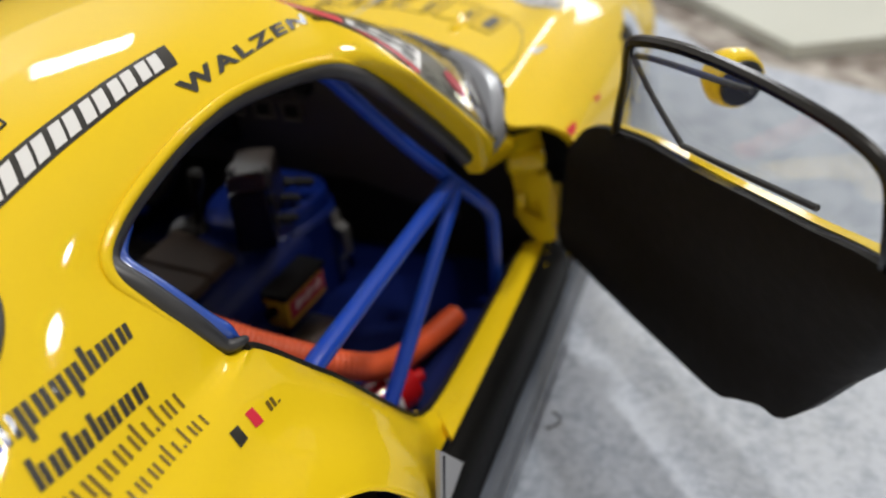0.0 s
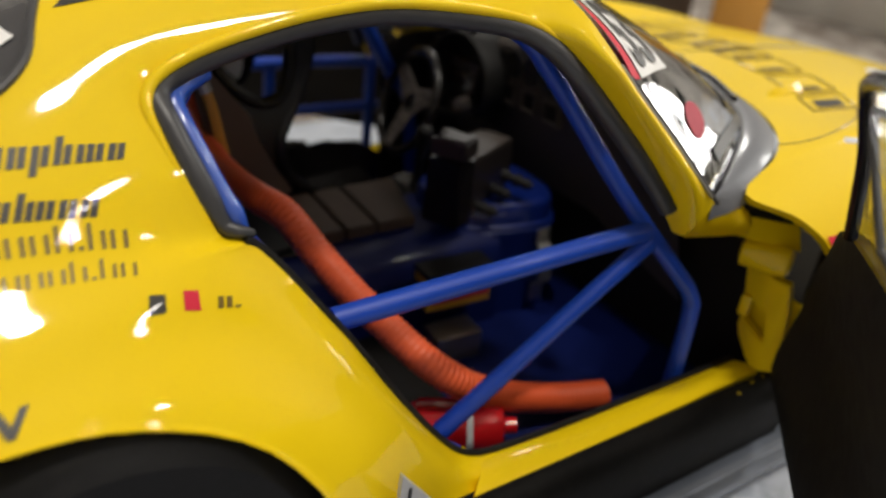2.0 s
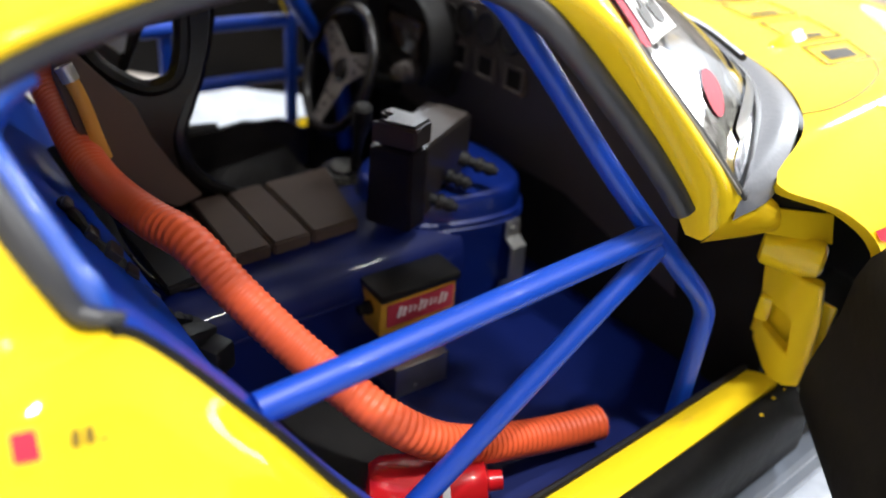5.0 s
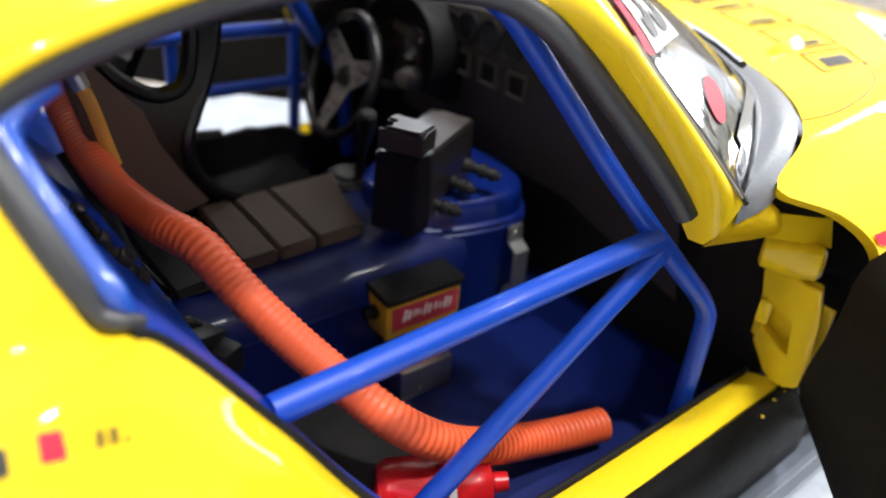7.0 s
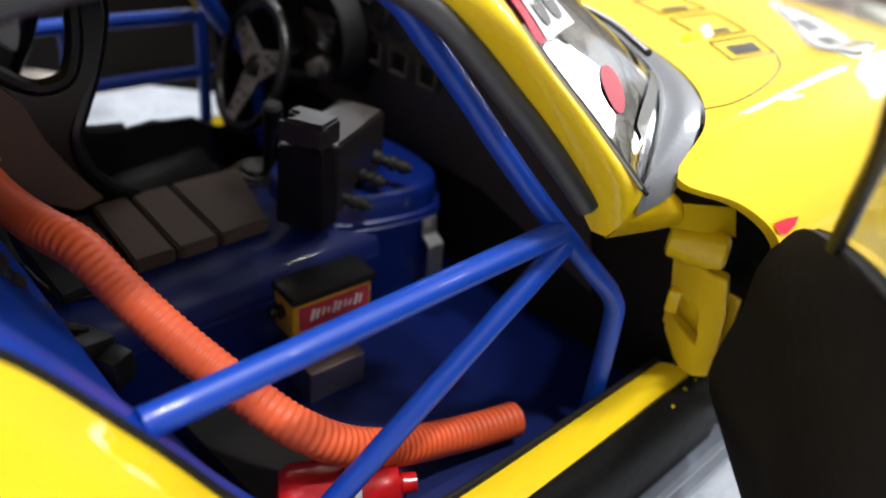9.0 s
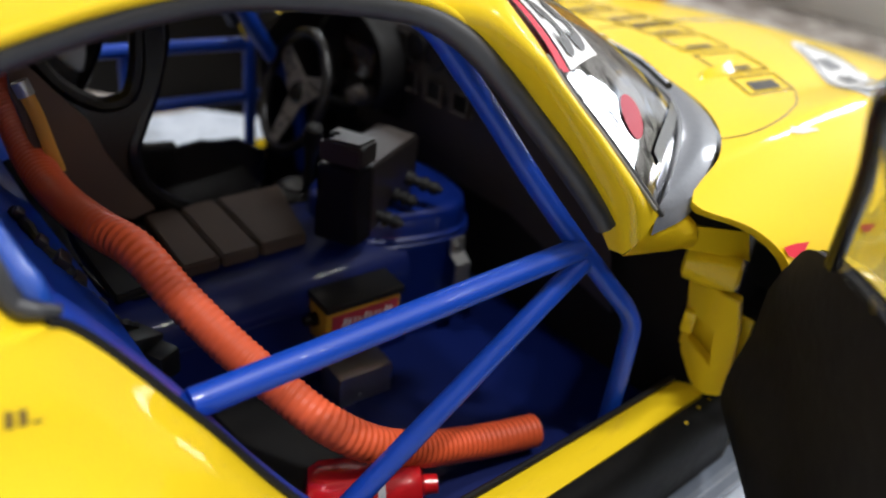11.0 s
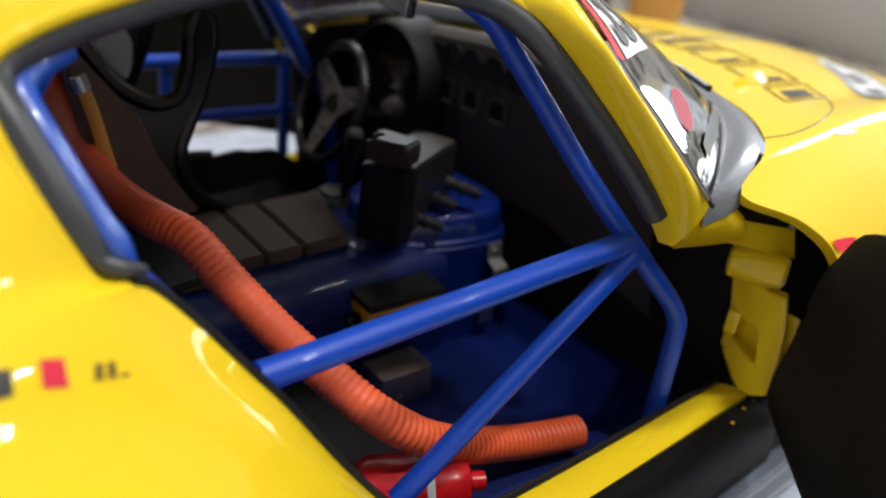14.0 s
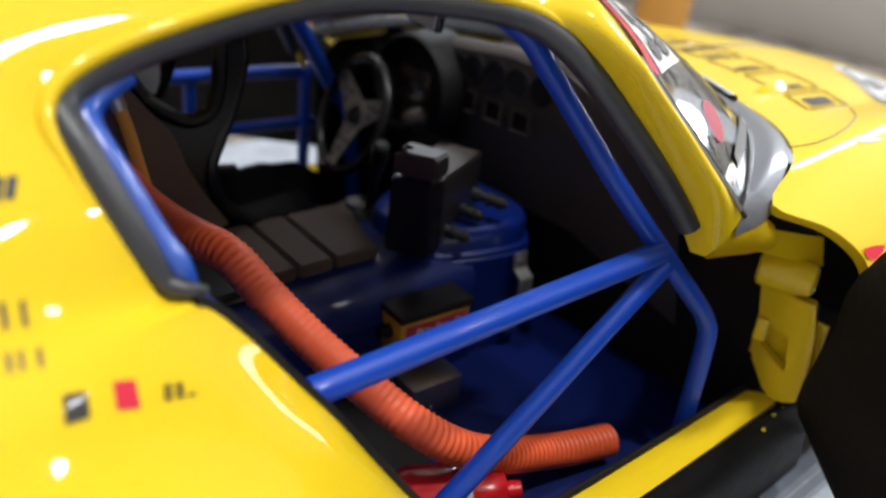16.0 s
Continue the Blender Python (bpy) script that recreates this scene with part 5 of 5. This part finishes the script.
word("flank_line", shell, [(-1.60, 0.505), (-1.307, 0.443), (-1.302, 0.466), (-1.60, 0.530)], "AxiAx-pxxA.Ax", BROWN_INK, body, "thin brown plain bars", thick=0.18)
patch("flag_field", shell, [(-1.312, 0.396), (-1.289, 0.394), (-1.285, 0.414), (-1.306, 0.418)], INK, body, "small black field", out=0.0015)
patch("flag_field", shell, [(-1.264, 0.392), (-1.242, 0.388), (-1.239, 0.411), (-1.26, 0.414)], PINK, body, "small red field", out=0.0015)
word("name_lettering", shell, [(-1.217, 0.388), (-1.180, 0.386), (-1.176, 0.404), (-1.211, 0.407)], "ii.", BROWN_INK, body, "small dark plain bars", thick=0.3)
aq = quad([(-1.755, 0.377), (-1.492, 0.336), (-1.478, 0.363), (-1.742, 0.406)])
figures("arch_lettering", "WALZEN", lambda u, v: shell(aq(u + 0.03 * v, v).x, aq(u + 0.03 * v, v).y, 0.002), INK, body, "black capital letters")
# roof outline marks near the middle
bm = B()
for a, b in (((-1.22, 0.955), (-1.10, 0.944)), ((-1.10, 0.944), (-1.13, 0.896)), ((-1.13, 0.896), (-1.23, 0.890)), ((-1.19, 0.95), (-1.20, 0.90)), ((-1.15, 0.945), (-1.17, 0.90))):
    tube(bm, [shell(a[0] + (b[0] - a[0]) * k / 5, a[1] + (b[1] - a[1]) * k / 5, 0.001) for k in range(6)], 0.0025, 5)
part("roof_outline", bm, INK, body, "thin dark outline marks")

# smoked rear side glass with race number
bm = B()
low = spline([(-1.335, 0.90, 0), (-1.345, 0.86, 0), (-1.362, 0.815, 0), (-1.385, 0.755, 0), (-1.44, 0.715, 0), (-1.53, 0.695, 0), (-1.70, 0.685, 0), (-1.95, 0.68, 0)], 6)
grid(bm, [[shell(p.x + (-1.95 - p.x) * 0.3 * k * (p.y - 0.68) / 0.22, p.y + (0.985 - p.y) * k, 0.004 if 0 < k < 1 else 0.001) for k in np.linspace(0, 1, 12)] for p in low])
rear_glass = part("rear_side_glass", bm, SMOKE, car, "smoked rear side glass")
bm = B()
tube(bm, [shell(p.x, p.y, 0.001) for p in low], 0.007, 8)
part("glass_rubber", bm, RUBBER, rear_glass)
cq = [(-1.64, 0.755), (-1.59, 0.685), (-1.39, 0.788), (-1.44, 0.858)]
card = patch("number_card", shell, cq, WHITE, rear_glass, "white race number card", out=0.008)
iq = quad(cq)
figures("race_number", "53", lambda u, v: shell(iq(0.08 + 0.84 * u, 0.08 + 0.84 * v).x, iq(0.08 + 0.84 * u, 0.08 + 0.84 * v).y, 0.0105), INK, card, "black race number 53")

# pale triangular plate before the rear wheel
bm = B()
tri = [skin(-1.005, 0.165, 0.012), skin(-0.862, 0.046, 0.012), skin(-1.005, 0.022, 0.012)]
slab(bm, tri, (0, -0.010, 0))
plate_ob = part("corner_plate", bm, PLATE, car, "pale grey triangular plate", smooth=False)
bm = B()
tube(bm, [tri[0].lerp(tri[1], 0.12) + Vector((0, -0.011, -0.012)), tri[2].lerp(tri[1], 0.12) + Vector((0, -0.011, 0.008))], 0.003, 6)
part("plate_groove", bm, RUBBER, plate_ob)

# windscreen stickers
cq = [(0.045, 0.665), (0.205, 0.51), (0.318, 0.825), (0.185, 0.985)]
card = patch("number_card", screen, cq, WHITE, ws_ob, "white race number card", out=0.006)
jq = quad(cq)
figures("race_number", "53", lambda u, v: screen(jq(0.14 + 0.76 * u, 0.08 + 0.84 * v).x, jq(0.14 + 0.76 * u, 0.08 + 0.84 * v).y, 0.0085), INK, card, "black race number 53")
patch("sun_band", screen, [(0.19, 0.99), (0.325, 0.835), (1.0, 0.87), (1.0, 0.985)], PINK, ws_ob, "red sun band", out=0.005, n=14)
patch("band_edge", screen, [(0.30, 0.985), (0.36, 0.95), (1.0, 0.975), (1.0, 0.995)], WHITE, ws_ob, "white edge of the sun band", out=0.008, n=14)
patch("red_stripe", screen, [(0.0, 0.725), (0.04, 0.67), (0.165, 0.985), (0.09, 0.985)], PINK, ws_ob, "red edge stripe", out=0.0045, n=6, m=10)
patch("frit_border", screen, [(0.10, 0.10), (0.40, -0.01), (0.40, 0.035), (0.115, 0.165)], INK, ws_ob, "black printed glass border", out=0.004, n=12)
bm = B()
cen = (0.137, 0.315)
fan = [[screen(cen[0] + k * (0.045 * math.cos(a) + 0.022 * math.sin(a)), cen[1] + k * (0.062 * math.sin(a) - 0.03 * math.cos(a)), 0.003) for a in np.linspace(0, 2 * math.pi, 25)[:-1]] for k in (0.02, 0.35, 0.7, 1.0)]
grid(bm, fan, closed_v=True)
part("round_sticker", bm, CRIMSON, ws_ob, "round red sticker")
bm = B()
tube(bm, [screen(0.004, w, 0.001) for w in np.linspace(-0.02, 0.73, 16)], 0.0055, 8)
part("glass_rubber", bm, RUBBER, ws_ob, "black glazing rubber")
bm = B()
tube(bm, [screen(0.0, w, 0.002) + Vector((-0.006, -0.004, 0)) for w in np.linspace(0.1, 0.8, 16)], 0.0035, 8)
part("glass_trim", bm, SILVER, ws_ob, "thin bright trim line")
bm = B()
tube(bm, [screen(u, 0.0, 0.002) for u in np.linspace(0, 1, 30)], 0.006, 8)
part("foot_rubber", bm, RUBBER, ws_ob)
# wiper arms lying on the cowl
for pts in ([(0.30, -0.12, 0.835), (0.22, -0.32, 0.842), (0.10, -0.50, 0.846)], [(0.31, 0.2, 0.835), (0.30, 0.0, 0.845), (0.25, -0.2, 0.850)]):
    bm = B()
    tube(bm, spline(pts, 6), 0.008, 8)
    part("wiper", bm, SATIN, car, "black wiper arm")


# bonnet marks; the columns run on over the middle line
def hood_at(j, w, out=0.0):
    p = bonnet(j if j <= 48 else 96 - j, w, out)
    return p if j <= 48 else flip(p)


n = 8
hq = quad([(31.5, 0.100), (62.0, 0.08), (62.0, 0.20), (31.0, 0.205)])
over = lambda u, v, out: hood_at(hq(u, v).x, hq(u, v + 0.18 * math.sin(math.pi * u)).y, out)
for i in range(n):
    a, b = i / n + 0.012, (i + 1) / n - 0.012
    loop = [(a, 0.02), (b, 0.02), (b, 0.98), (a, 0.98)]
    pts = []
    for (u0, v0), (u1, v1) in zip(loop, loop[1:] + loop[:1]):
        pts += [over(u0 + (u1 - u0) * k / 4, v0 + (v1 - v0) * k / 4, 0.001) for k in range(4)]
    bm = B()
    tube(bm, pts, 0.0028, 5, closed=True)
    blk = part("outline_block", bm, BROWN_INK, hood, "thin dark outlined block")
    bm = B()
    if i == 0:
        film(bm, lambda u, v: over(u, v, 0.002), a + 0.02, b - 0.03, 0.2, 0.8, 3, 4)
    else:
        film(bm, lambda u, v: over(u, v, 0.002), a + 0.012, a + 0.028, 0.15, 0.7, 2, 4)
    part("dark_bar", bm, INK, blk)
bm = B()
cx, cy = 31.0, 0.375
ringp = []
for a in np.linspace(0, 2 * math.pi, 33)[:-1]:
    ringp.append((cx + 8.2 * math.cos(a) + 1.4 * math.sin(a), cy + 0.085 * math.sin(a) + 0.045 * math.cos(a)))
rowsA = [[hood_at(cx + (x - cx) * k, cy + (y - cy) * k, 0.0025) for x, y in ringp] for k in (0.02, 0.35, 0.7, 1.0)]
grid(bm, rowsA, closed_v=True)
wcard = part("bonnet_card", bm, WHITE, hood, "white bonnet sticker")
bm = B()
tube(bm, [hood_at(cx + (x - cx) * 0.88, cy + (y - cy) * 0.88, 0.003) for x, y in ringp], 0.003, 5, closed=True)
part("card_outline", bm, GREY, wcard)
for k in (-0.5, -0.1, 0.3):
    bm = B()
    film(bm, lambda u, v: hood_at(cx + 8 * (k + 0.25 * u), cy + 0.05 * (v - 0.5) + 0.03 * k, 0.0045), 0, 1, 0, 1, 3, 2)
    part("card_bar", bm, GREY, wcard)
bm = B()
cxy = [(23.5, 0.125), (22.6, 0.15), (21.3, 0.19), (20.9, 0.195), (21.4, 0.165), (22.4, 0.135)]
bm.faces.new([bm.verts.new(hood_at(a, b, 0.002)) for a, b in cxy])
part("paint_chip", bm, PLATE, hood, "grey paint chip", smooth=False)
bm = B()
tube(bm, spline([hood_at(a, b, -0.0005) for a, b in ((26.6, 0.0), (25.6, 0.04), (25.4, 0.08), (26.2, 0.12), (28.2, 0.16), (31.0, 0.20))], 6), 0.0025, 5)
part("panel_gap", bm, BROWN_INK, hood)
for loop in ([(13.5, 0.004), (13.3, 0.022), (12.9, 0.040), (12.4, 0.028), (12.2, 0.010), (12.7, 0.002)], [(12.1, 0.132), (11.9, 0.15), (11.6, 0.166), (11.3, 0.15), (11.5, 0.138)]):
    bm = B()
    bm.faces.new([bm.verts.new(hood_at(a, b) + Vector((0, -0.004, 0.003))) for a, b in loop])
    part("arrow_sticker", bm, PINK, hood, "small red arrow sticker", smooth=False)
# raised rib beside the bonnet vent
bm = B()
rib = [(0.37, -0.405, 0.797, 0.004), (0.40, -0.402, 0.802, 0.018), (0.52, -0.392, 0.806, 0.020), (0.55, -0.388, 0.803, 0.004)]
tube(bm, [(x, y, z - 0.004) for x, y, z, r in rib], 0.02, 4, radii=[r for x, y, z, r in rib])
part("bonnet_rib", bm, YELLOW, hood)
